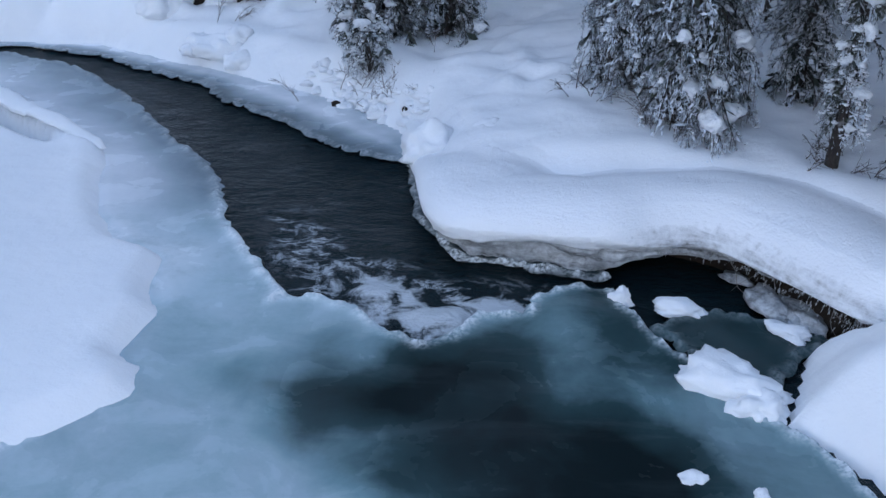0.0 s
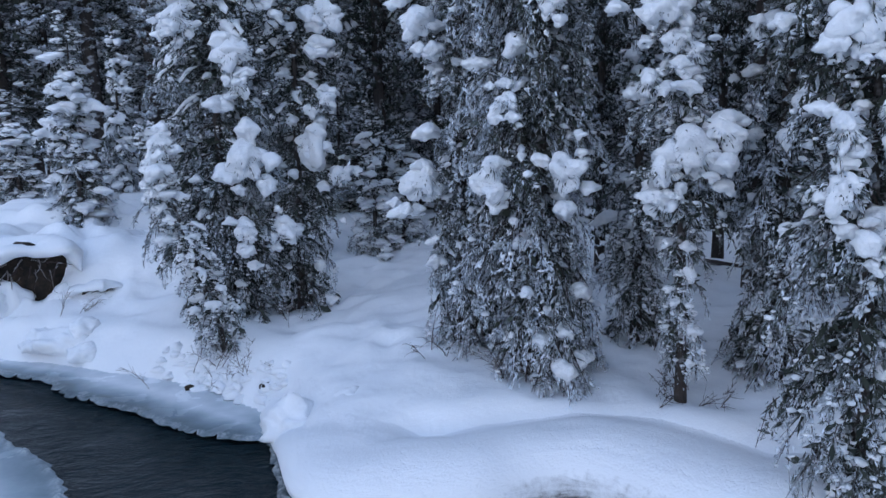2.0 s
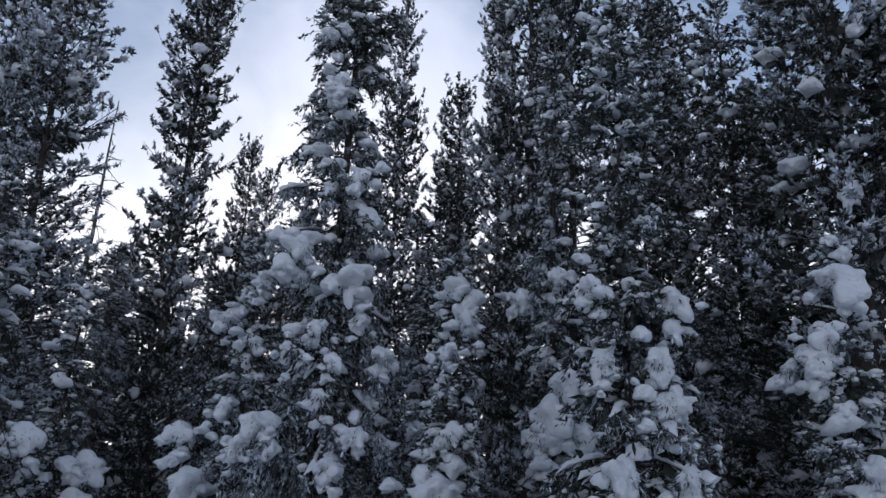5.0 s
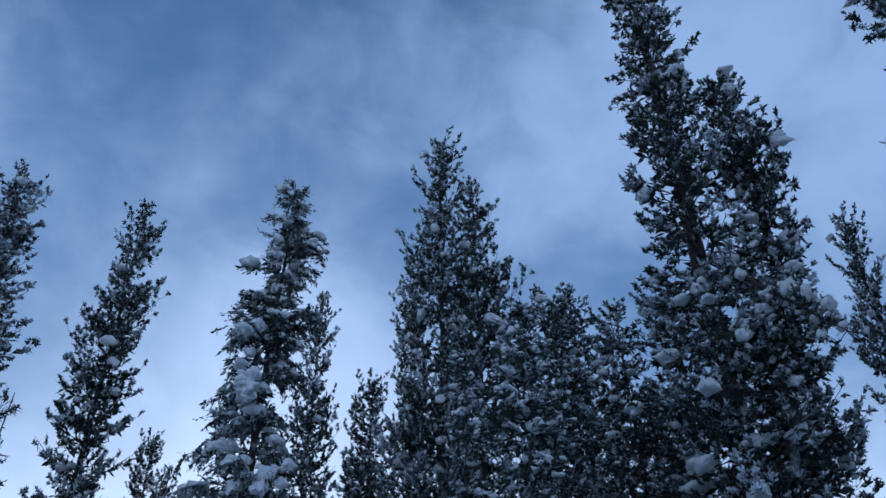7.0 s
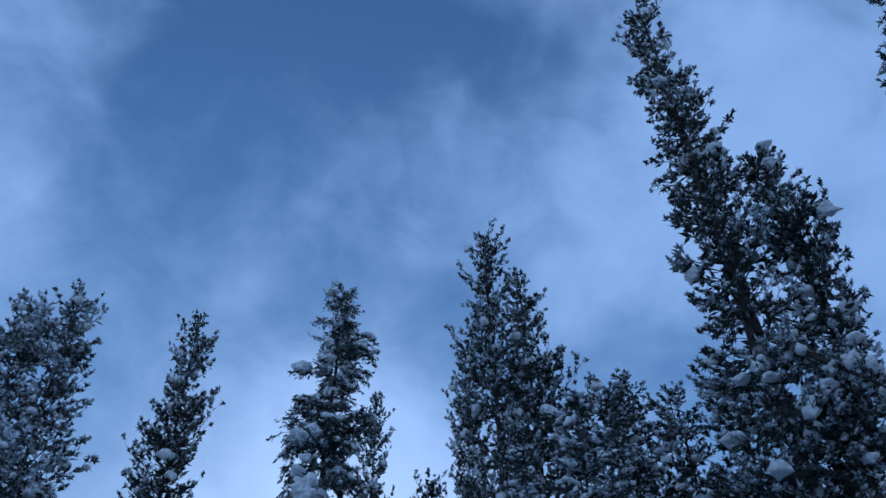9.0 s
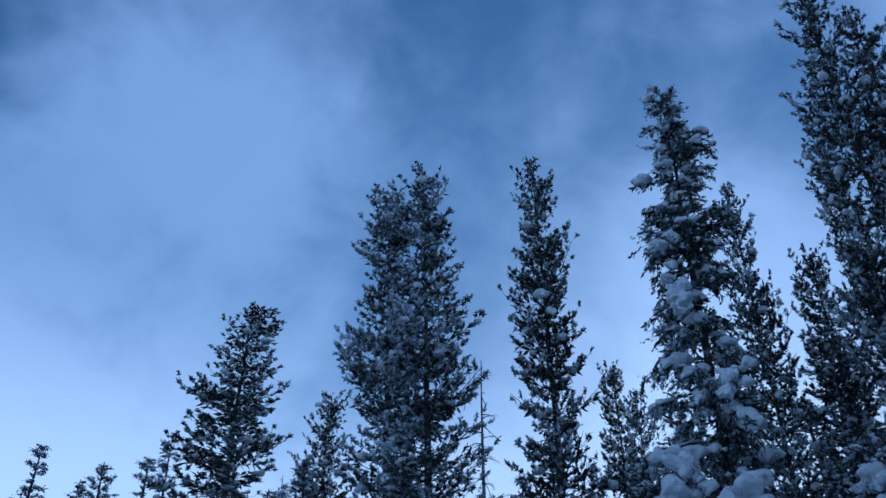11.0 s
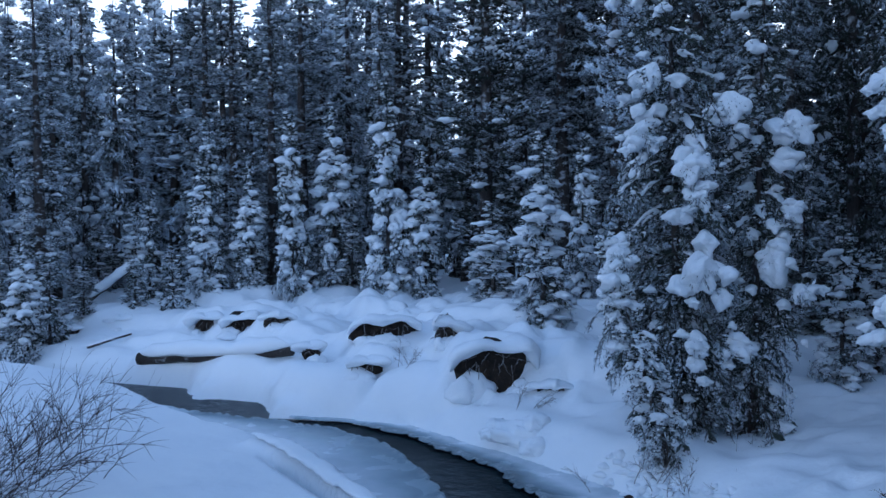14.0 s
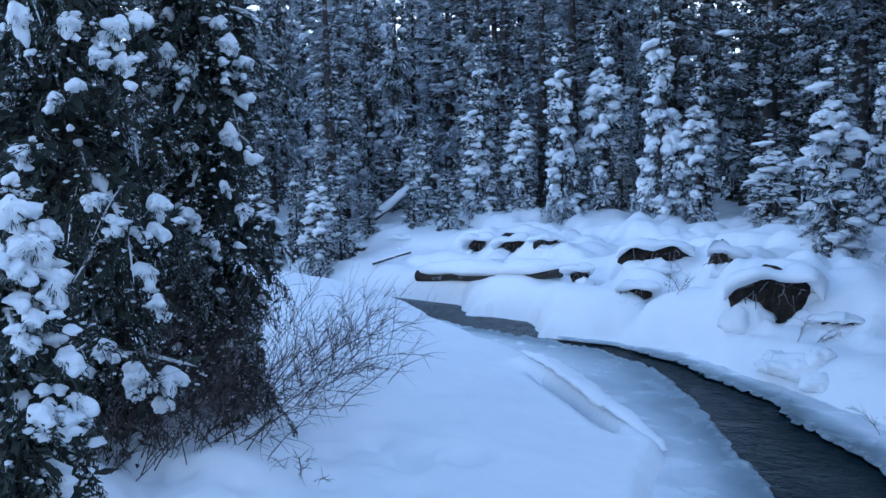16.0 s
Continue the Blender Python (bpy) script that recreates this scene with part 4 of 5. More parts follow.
    size = lump * (0.8 if len(big) else 1.0) * g.uniform(0.35, 1.2, lumps) * np.clip(0.55 + 0.6 * ln[pick], 0.5, 1.1)
    at[:, 2] += size * 0.3
    # small caps on the outer twigs
    few = g.choice(m, min(m, int(lumps * (5 if tuft else 2.5))), replace=False)
    caps = g.uniform(0.25, 0.6, len(few)) * (0.07 if tuft else lump * 0.7)
    cp = bp[few, 2] + np.array([0, 0, 1.0]) * (caps * 0.3)[:, None]
    if flecks:
        # flecks of snow on the twigs
        fi = g.choice(m, flecks, p=(0.2 + patch[bi]) / (0.2 + patch[bi]).sum())
        fp, _ = on_path(bp, fi, g.uniform(0.15, 1.0, flecks))
        tiny = g.uniform(0.01, 0.028, flecks)
        bars.append(snow_lumps(fp + np.array([0, 0, 1.0]) * (tiny * 0.4)[:, None] + g.normal(0, 0.012, fp.shape), tiny * 1.2, az[bi[fi]], g, 1, 0, 0.6))
    loads = bars + [snow_lumps(cp, caps, az[bi[few]], g, 1, 0, 0.7)]
    mid = np.array([(x, y, up) for (x, y, _), (_, up, _) in zip(big, clumps)]).reshape(-1, 3)
    if len(big):
        # twigs that poke out of the large loads
        ki = np.repeat(np.arange(len(big)), 130)
        n = len(ki)
        way = unit(g.normal(0, 1, (n, 3)) * np.array([1, 1, 0.6]) + np.array([0, -0.5, -0.55]))
        le = twig * g.uniform(0.6, 1.5, n)
        spread(mid[ki] + way * (big[ki, 2] * g.uniform(0.45, 0.85, n))[:, None], unit(way + np.array([0, 0, -0.5])), le, le * g.uniform(0.05, 0.09, n), unit(np.cross(way, g.normal(0, 1, (n, 3)))), max(frost, 0.1) * 0.6 + g.normal(0, 0.2, n), [0.1, 0, 0.1, 0])
    part("trunk", mesh_of("trunk", vt, ft, BARK), tree, "dark scaly bark with rime")
    tagged(part("limb_set", mesh_of("limb_set", np.concatenate([vb, vb2]), np.concatenate([fb, fb2 + len(vb)]), BARK), tree), kind="stuff")
    tagged(part("foliage", mesh_of("foliage", np.concatenate(vs), np.concatenate(fs), needles or NEEDLE, flat=True, frost=np.concatenate(tone)), tree, "dark green needles dusted with frost"), kind="stuff")
    if len(big):
        bv, bf = snow_lumps(mid, big[:, 2] * 0.56, np.arctan2(big[:, 1], big[:, 0]), g, 4, 16, 1.2, 0.5)
        for q in range(len(big)):
            part("snow_clump", mesh_of("snow_clump", bv[q], bf, SNOW_TREE), tree)
        # smaller loads that trail off the large ones
        more = np.repeat(np.arange(len(big)), trail)
        ssize = big[more, 2] * g.uniform(0.2, 0.55, len(more))
        near = mid[more] + g.normal(0, 0.62, (len(more), 3)) * big[more, 2:3] * np.array([1.0, 0.45, 1.6]) + np.array([0, 0, -0.55]) * big[more, 2:3]
        loads.append(snow_lumps(near, ssize, np.arctan2(big[more, 1], big[more, 0]), g, 3, 8, 0.85))
    lv, lf = snow_lumps(at, size, az[pick], g, level, 8, 0.85)
    first = np.argsort(-size)[:12] if len(big) else np.array([], int)
    for q in first:
        part("snow_clump", mesh_of("snow_clump", lv[q], lf, SNOW_TREE), tree)
    loads.append((np.delete(lv, first, 0), lf))
    v1, f1 = joined(loads)
    tagged(part("snow_load", mesh_of("snow_load", v1, f1, SNOW_TREE), tree, "white snow clumps on the branches"), kind="stuff")
    return tree


def planted(x, y, scale, wide, turn, lean=(0, 0)):
    """Pose that sets a tree on the snow, scaled in height and width."""
    up = Vector((lean[0], lean[1], 1)).normalized()
    q = Vector((0, 0, 1)).rotation_difference(up).to_matrix().to_4x4()
    return Matrix.Translation((x, y, ground_at(x, y) - 0.05)) @ q @ Matrix.Rotation(turn, 4, "Z") @ Matrix.Diagonal((wide, wide, scale, 1))


snow_ridge()
L_SPRUCE = "tall narrow spruce with drooping branches loaded with snow"
L_YOUNG = "young slender spruce crusted with snow on the bank"
L_PINE = "tall dark pine with frosted tufts and a knobbly crown"
L_FROST = "hoar-frosted spruce with long hanging twigs beside the creek"
L_FOREST = "slender forest spruce frosted with snow"
EYE = 3.5
# where the largest loads of snow hang on the trees beside the creek: across, height over the water, size
LOADS = {
    "leaner": [(-0.62, 3.02, 0.19), (-0.66, 2.7, 0.18), (-0.75, 2.4, 0.12)],
    "pair_a": [(-0.4, 6.72, 0.18), (-0.14, 6.55, 0.18), (-0.4, 5.25, 0.23), (0.58, 4.9, 0.24), (0.14, 4.12, 0.28), (0.19, 3.72, 0.17), (-0.53, 4.52, 0.19), (0.23, 2.8, 0.3), (0.67, 1.84, 0.2),
               (0.2, 1.86, 0.19), (-0.45, 4.56, 0.16)],
    "pair_b": [(0.47, 4.67, 0.25), (0.25, 2.96, 0.28), (0.43, 3.52, 0.18), (0.54, 2.47, 0.19)],
    "weeping": [(-0.28, 6.45, 0.19), (0.17, 6.14, 0.19), (-0.08, 5.64, 0.11), (0.34, 5.78, 0.13), (0.55, 5.45, 0.15), (0.11, 5.33, 0.14), (-0.5, 4.75, 0.18), (-0.67, 4.54, 0.13), (0.01, 5.0, 0.11),
                (0.37, 4.68, 0.14), (0.16, 4.37, 0.15), (-0.26, 3.46, 0.13), (-0.38, 2.87, 0.18), (0.25, 2.82, 0.2), (-0.32, 5.44, 0.1), (-0.07, 8.37, 0.17), (0.22, 7.29, 0.14), (-0.07, 9.08, 0.12)],
    "beside": [(-0.42, 4.27, 0.21), (-0.57, 4.77, 0.16), (-0.17, 5.04, 0.13), (-0.25, 6.02, 0.14), (0.07, 6.44, 0.12), (0.06, 5.76, 0.11), (-0.41, 2.66, 0.23)],
    "slim": [(-0.1, 6.1, 0.18), (-0.01, 5.81, 0.16), (-0.15, 5.46, 0.12), (-0.12, 4.69, 0.13), (-0.2, 4.22, 0.2), (-0.12, 3.94, 0.17), (0.03, 3.84, 0.12), (0.02, 3.04, 0.24), (0.27, 3.16, 0.2),
             (-0.18, 2.86, 0.17), (-0.15, 2.55, 0.13), (-0.34, 3.62, 0.13)],
    "behind": [(0.07, 6.39, 0.16), (-0.31, 6.14, 0.16), (-0.02, 4.97, 0.24), (0.13, 5.29, 0.19), (0.24, 4.78, 0.18), (-0.13, 4.79, 0.17), (0.11, 3.38, 0.17), (0.09, 4.06, 0.13), (-0.27, 4.06, 0.1)],
    "right": [(0.31, 5.36, 0.13), (0.19, 4.91, 0.14), (0.24, 4.63, 0.14), (-0.26, 5.47, 0.11), (-0.17, 4.92, 0.11), (-0.08, 4.16, 0.17), (-0.12, 3.95, 0.15), (0.11, 3.71, 0.12), (0.35, 4.15, 0.12),
              (-0.18, 3.27, 0.13), (0.1, 3.39, 0.12), (0.23, 3.23, 0.15), (-0.17, 2.91, 0.15), (0.08, 2.6, 0.1), (0.48, 3.23, 0.12)],
    "edge": [(0.04, 5.56, 0.18), (-0.18, 5.0, 0.16), (-0.09, 5.13, 0.13), (-0.37, 4.97, 0.1), (0.09, 4.24, 0.13)],
    "near": [(-0.3, 4.6, 0.16), (0.08, 4.56, 0.14), (0.28, 4.31, 0.11), (0.49, 4.55, 0.14), (0.5, 4.24, 0.11), (0.67, 4.63, 0.12), (0.2, 3.06, 0.12), (0.36, 2.81, 0.11), (0.72, 2.96, 0.14), (0.69, 2.74, 0.11), (0.59, 2.37, 0.13), (0.67, 2.08, 0.11), (0.45, 1.43, 0.15), (0.74, 1.34, 0.17), (0.19, 1.74, 0.11), (-0.37, 3.47, 0.11), (-0.06, 3.92, 0.10)],
    "dark": [(0.24, 4.77, 0.13), (0.34, 4.56, 0.14), (0.48, 4.38, 0.11), (-0.27, 4.47, 0.11), (-0.12, 4.15, 0.10), (0.3, 3.63, 0.14), (0.49, 3.35, 0.11), (-0.19, 2.79, 0.14), (0.38, 2.8, 0.14), (0.21, 3.06, 0.09), (0.09, 2.44, 0.09)],
    "laden": [(0.08, 3.08, 0.14), (0.2, 2.85, 0.15), (0.09, 2.71, 0.14), (0.32, 2.57, 0.14), (0.16, 2.36, 0.13), (0.35, 2.07, 0.14), (0.09, 2.22, 0.12), (0.4, 1.74, 0.12), (0.29, 1.68, 0.13)],
    "shade": [],
}
# which: bearing (degrees from straight ahead), distance, angle of sight to the tip, half width, lean, what sets the shape
NEAR = [
    ("leaner", -5.6, 11.0, -1.5, 0.42, -0.28, L_YOUNG, dict(limbs=110, droop=0.75, frost=0.45, blunt=0.6, lumps=34, lump=0.11, slim=0.7)),
    ("pair_a", -5.0, 12.2, 21.5, 1.05, -0.03, L_SPRUCE, dict(limbs=300, inner=14, slim=0.7, waist=0.85, frost=0.4, blunt=0.38, lumps=90, lump=0.14, fine=11)),
    ("pair_b", -0.6, 12.6, 17.4, 0.75, 0.01, L_SPRUCE, dict(limbs=260, inner=14, slim=0.7, waist=0.85, frost=0.36, blunt=0.45, lumps=60, lump=0.14, fine=11)),
    ("weeping", 15.0, 8.7, 43.6, 0.88, 0.012, L_FROST, dict(limbs=540, inner=10, frost=0.46, blunt=0.36, hang=1.1, lumps=170, lump=0.125, waist=0.9, fine=15)),
    ("beside", 10.2, 9.6, 21, 0.62, 0.0, L_FROST, dict(limbs=250, frost=0.5, blunt=0.4, hang=1.0, lumps=70, lump=0.11, waist=0.85, fine=12)),
    ("slim", 24.6, 8.1, 20.5, 0.5, -0.02, L_SPRUCE, dict(limbs=220, frost=0.5, blunt=0.42, hang=1.1, lumps=60, lump=0.11, bare=0.09, slim=0.6, fine=13)),
    ("shade", 21.6, 9.8, 19, 0.5, 0.0, L_FROST, dict(limbs=220, bare=0.02, frost=0.46, hang=1.1, lumps=40, waist=0.95)),
    ("right", 35.4, 6.4, 36.3, 0.72, 0.0, L_SPRUCE, dict(limbs=320, frost=0.36, blunt=0.34, droop=0.7, lumps=90, lump=0.095, twig=0.055, fine=13, slim=0.5)),
    ("behind", 30.4, 8.8, 33, 0.66, 0.0, L_SPRUCE, dict(limbs=300, bare=0.02, waist=0.95, frost=0.5, blunt=0.4, hang=1.0, lumps=70, lump=0.12, fine=11)),
    ("edge", 48.4, 6.6, 19.4, 0.62, 0.0, L_SPRUCE, dict(limbs=220, frost=0.46, blunt=0.42, lumps=60, lump=0.1, twig=0.055, fine=13)),
    ("near", -61.0, 9.4, 31, 1.4, 0.0, "large dark spruce with snow-bent boughs above a willow shrub", dict(limbs=560, bare=0.05, inner=34, slim=0.7, trail=3, flecks=3000, ridge=0.4, snow=0.03, frost=-0.17, waist=0.95, blunt=0.26, droop=0.8, hang=0.7, lumps=90, lump=0.09, twig=0.052, fine=10, spray=10)),
    ("dark", -53.2, 10.4, 30, 1.05, 0.0, "large dark spruce with small clumps of snow behind a willow shrub", dict(limbs=560, bare=0.05, inner=34, slim=0.7, trail=3, flecks=3400, ridge=0.4, snow=0.03, frost=-0.12, waist=0.95, blunt=0.24, droop=0.7, hang=0.6, lumps=140, lump=0.08, twig=0.052, fine=10, spray=9)),
    ("laden", -65.0, 6.9, -2.0, 0.8, 0.0, "small weeping spruce bowed under heavy snow", dict(limbs=260, inner=16, trail=4, ridge=0.2, frost=-0.25, blunt=0.28, droop=0.95, lumps=50, lump=0.13, twig=0.06, fine=12)),
]
for which, bearing, dist, top, half, lean, label, shape in NEAR:
    b = radians(bearing)
    x, y = math.sin(b) * dist, math.cos(b) * dist
    base = ground_at(x, y) - 0.05
    loads = [(a, h - base, r) for a, h, r in LOADS[which]]
    t = conifer("spruce", 100 + len(which) * 7 + int(dist * 10), EYE + math.tan(radians(top)) * dist - base, half * 1.2, label, clumps=loads, lean=lean, **{"ridge": 0.8, "flecks": 1200, "inner": 14, "slim": 0.72, "bare": 0.03, **shape})
    t.matrix_basis = planted(x, y, 1, 1, -b)
    tagged(t, group="spruces along the creek")

# kind: tree, its height, its half width
PINE_LOOK = dict(inner=9, flecks=1100, tuft=17, twig=0.074, droop=0.3, frost=0.22, fine=10, snow=0.04, level=2, needles=PINE, lump=0.1, slim=0.75)
KINDS = {
    "tall": (conifer("pine", 13, 14, 1.4, L_PINE, blunt=0.3, limbs=470, lumps=110, **PINE_LOOK), 14, 1.0),
    "tall_b": (conifer("pine", 14, 14, 1.4, L_PINE, blunt=0.34, limbs=450, lumps=100, **PINE_LOOK), 14, 1.0),
    "tall_c": (conifer("pine", 31, 14, 1.4, L_PINE, blunt=0.28, limbs=470, lumps=140, **{**PINE_LOOK, "frost": 0.42}), 14, 1.0),
    "young": (conifer("spruce", 16, 4, 0.72, L_YOUNG, limbs=170, inner=6, frost=0.36, waist=0.95, blunt=0.72, twig=0.085, spray=9, fine=8, lumps=110, lump=0.13, slim=0.7, snow=0.35), 4, 0.52),
    "young_b": (conifer("spruce", 17, 4, 0.72, L_YOUNG, limbs=160, inner=6, frost=0.38, waist=0.95, blunt=0.76, twig=0.085, spray=9, fine=8, lumps=100, lump=0.14, slim=0.7, snow=0.35), 4, 0.52),
    "pine": (conifer("pine", 18, 15, 1.2, L_PINE, bare=0.12, limbs=260, blunt=0.38, droop=0.3, hang=0.25, frost=0.56, twig=0.13, spray=7, fine=4.5, thin=0.3, lumps=70, lump=0.11, slim=1.2, needles=PINE, level=1, snow=0.5), 15, 1.0),
    "pine_b": (conifer("pine", 19, 15, 1.1, L_PINE, bare=0.3, limbs=220, blunt=0.42, droop=0.25, hang=0.2, frost=0.56, twig=0.13, spray=7, fine=4.5, thin=0.2, lumps=60, lump=0.11, slim=1.2, needles=PINE, level=1, snow=0.5), 15, 1.0),
    "pine_c": (conifer("spruce", 20, 12, 1.15, L_FOREST, limbs=200, frost=0.55, twig=0.15, spray=8, fine=5, blunt=0.5, lumps=90, lump=0.15, level=1, snow=0.7), 12, 1.0),
    "pine_far": (conifer("pine", 24, 15, 1.2, L_PINE, bare=0.15, limbs=100, blunt=0.45, droop=0.3, hang=0.3, frost=0.62, twig=0.3, spray=6, fine=3, thin=0.4, lumps=40, lump=0.2, needles=PINE, level=1, snow=0.6), 15, 1.0),
    "spruce_far": (conifer("spruce", 25, 13, 1.2, L_FOREST, limbs=110, frost=0.66, twig=0.3, spray=6, fine=3, blunt=0.5, lumps=50, lump=0.22, level=1, snow=0.7), 13, 1.0),
    "sapling": (conifer("spruce", 21, 4, 0.8, "small frosted spruce under taller trees", waist=0.9, limbs=70, frost=0.46, blunt=0.7, twig=0.17, spray=6, fine=5, lumps=30, lump=0.14, slim=0.6, level=1, snow=0.7), 4, 0.7),
}
turns = random.Random(5)


def plant(kind, bearing, dist, top, half, group, lean=(0, 0), high=None):
    """A tree at a bearing (degrees from straight ahead) and distance, its tip at an angle of sight."""
    b = radians(bearing)
    x, y = math.sin(b) * dist, math.cos(b) * dist
    h = high or EYE + math.tan(radians(top)) * dist - ground_at(x, y)
    tree, base, wide = KINDS[kind]
    return tagged(copy_thing(tree, planted(x, y, h / base, half / wide, turns.random() * 6.28, lean)), group=group)


TALL = [("tall_b", 42.8, 10.8, 35.5, 0.8, 0), ("tall", 46.3, 10.4, 36, 0.85, 0), ("tall_b", 13.4, 15.5, 22, 0.6, 0), ("tall", 23.2, 14, 31.5, 0.75, 0), ("tall_c", 26.6, 12.8, 38, 0.6, 0), ("tall_c", -6.6, 15, 38.2, 1.0, -0.02), ("tall_c", -3.5, 14.4, 39.4, 1.05, -0.03), ("tall_b", 5.0, 15.6, 40.5, 0.95, -0.01), ("tall", 8.6, 17, 26.6, 0.62, 0), ("tall_b", 10.4, 16.4, 24.9, 0.5, 0),
        ("tall_b", 19.2, 12.5, 36.5, 0.58, 0), ("tall", 28.6, 12.0, 47.4, 0.8, 0), ("tall_b", 31.9, 12.4, 44.6, 0.9, 0), ("tall", 37.4, 12, 37.2, 0.9, 0), ("tall_b", 39.5, 12.5, 37, 0.9, 0),
        ("tall", 53.5, 9.4, 33, 0.7, 0), ("tall", 60.3, 11, 38, 0.5, 0), ("tall_b", -17.4, 23, 30.2, 1.6, -0.01), ("tall", -11.3, 25, 25.2, 1.0, 0)]
for kind, b, d, top, half, lean in TALL:
    plant(kind, b, d, top, half, "tall pines at the forest edge", (lean, 0))
# two great pines close by, one of them with a second top
GREAT = [(49.6, 8.4, 59.3, 1.05, 0.0, [(0.8, 12.2)], 23), (75, 7.5, 61, 1.3, 0.0, [], 28)]
for bearing, dist, top, half, lean, forks, seed in GREAT:
    b = radians(bearing)
    x, y = math.sin(b) * dist, math.cos(b) * dist
    t = conifer("pine", seed, EYE + math.tan(radians(top)) * dist - ground_at(x, y), half * 1.1, "great pine with dense tufted crown and snow clumps", bare=0.07, blunt=0.33, waist=0.95, limbs=760, inner=9, tuft=17, twig=0.072, flecks=2000,
                droop=0.3, frost=0.18, fine=10, snow=0.05, needles=PINE, lumps=170, lump=0.1, lean=lean, forks=forks)
    t.matrix_basis = planted(x, y, 1, 1, -b)
    tagged(t, group="tall pines at the forest edge")
# a bough torn from the first great pine hangs out beside it
torn = conifer("torn_bough", 77, 1.9, 0.42, "torn bare-ended pine bough with snow hanging from a great pine", bare=0.1, limbs=46, blunt=0.3, waist=0.6, droop=0.9, hang=0.9, frost=0.25, twig=0.07, spray=8, fine=9, lumps=14, lump=0.1, slim=0.8, needles=PINE, level=2, ridge=0.7)
b0, b1 = radians(51.5), radians(61.5)
a0 = Vector((math.sin(b0) * 8.2, math.cos(b0) * 8.2, EYE + 8.2 * math.tan(radians(36.5))))
a1 = Vector((math.sin(b1) * 7.6, math.cos(b1) * 7.6, EYE + 7.6 * math.tan(radians(28))))
torn.matrix_basis = Matrix.Translation(a0) @ Vector((0, 0, 1)).rotation_difference(a1 - a0).to_matrix().to_4x4()
YOUNG = [(-17.0, 20.5, 1.0, 0.7), (-35.6, 24, 3.6, 0.55), (-32.7, 24, 3.2, 0.5), (-30.1, 23.5, 6.6, 0.6), (-27.4, 24, 7.3, 0.7), (-23.9, 22.5, 8.7, 0.65), (-21.5, 22.5, 4.4, 0.6), (-17.6, 24, -0.7, 0.5),
         (-13.7, 18, 5.5, 0.72), (-11.2, 21, 5.1, 0.5), (-46, 22, -1.2, 0.5), (-45.4, 26, 3.3, 0.7), (-39.7, 27, 0.6, 0.5), (-37.8, 25, -2.3, 0.4), (-49.5, 24, -1.8, 0.6), (-43.3, 27, -2.6, 0.4)]
for i, (b, d, top, half) in enumerate(YOUNG):
    plant("young" if i % 2 else "young_b", b, d, top, half, "young spruces on the far bank")
BACK = [(-29, 32, 19.9), (-26.4, 30, 18.4), (-25.1, 31, 19.6), (-22.6, 28, 20), (-21.2, 27, 21.7), (-33.6, 36, 14.9), (-31.2, 34, 14.1), (-15, 27, 19), (2, 26, 20), (-3, 28, 19), (13, 22, 24), (23, 18, 27), (35, 20, 26), (44, 17, 30),
        (-12.5, 24, 21), (-9, 24, 18), (-1.5, 24, 17), (1.5, 22, 19), (3.5, 23, 17), (9.5, 21, 21), (12, 20, 22), (14.5, 20, 21), (17, 19, 21), (21, 18, 23), (-18.5, 27, 19), (-13.5, 28, 17)]
for i, (b, d, top) in enumerate(BACK):
    plant(("pine", "pine_c", "pine_b")[i % 3], b, d, top, 1.2, "pines of the forest behind")
wild = random.Random(9)
for i in range(165):
    b, d = wild.uniform(-78, 82), 25 + 32 * wild.random() ** 1.1
    if b > 0:
        d -= 6
    steep = 14 + 4.0 * wild.random() if b < -8 else 19
    h = EYE + math.tan(radians(steep)) * d - 1.6
    plant(wild.choice(("pine", "pine_b", "pine_c", "pine_c") if d < 36 else ("pine_far", "spruce_far")), b, d, 0, wild.uniform(0.8, 1.25), "pines of the forest behind", high=min(h, wild.uniform(10, 17)))
for i in range(75):
    b, d = wild.uniform(-60, 62), wild.uniform(23.5, 40)
    plant("sapling", b, d - (5 if b > 8 else 0), 0, wild.uniform(0.5, 0.9), "saplings under the pines", high=wild.uniform(1.5, 5))
for b, d, h in ((4.4, 14.7, 2.6), (6.2, 15.2, 2.0), (-8.3, 14.4, 2.2), (21.0, 12.0, 2.0), (33, 11.6, 2.4), (38, 11.2, 2.8)):
    plant("young", b, d, 0, 0.45, "young spruces under the pines", high=h)
for i in range(14):
    plant("sapling", -3 + 1.3 * i, wild.uniform(17.5, 21.5), 0, wild.uniform(0.6, 0.9), "saplings under the pines", high=wild.uniform(1.5, 4))
for i in range(64):
    plant(wild.choice(("pine_far", "spruce_far")), wild.uniform(-76, -6), wild.uniform(34, 58), 0, wild.uniform(0.9, 1.3), "pines of the forest behind", high=wild.uniform(12, 15.5))
for i in range(44):
    b, d = 4 + 1.35 * i + wild.uniform(-0.6, 0.6), wild.uniform(17, 25)
    plant(wild.choice(("pine_c", "pine_c", "pine")), b, d, 0, wild.uniform(0.8, 1.1), "pines of the forest behind", high=EYE - 1.6 + math.tan(radians(wild.uniform(13, 23))) * d)
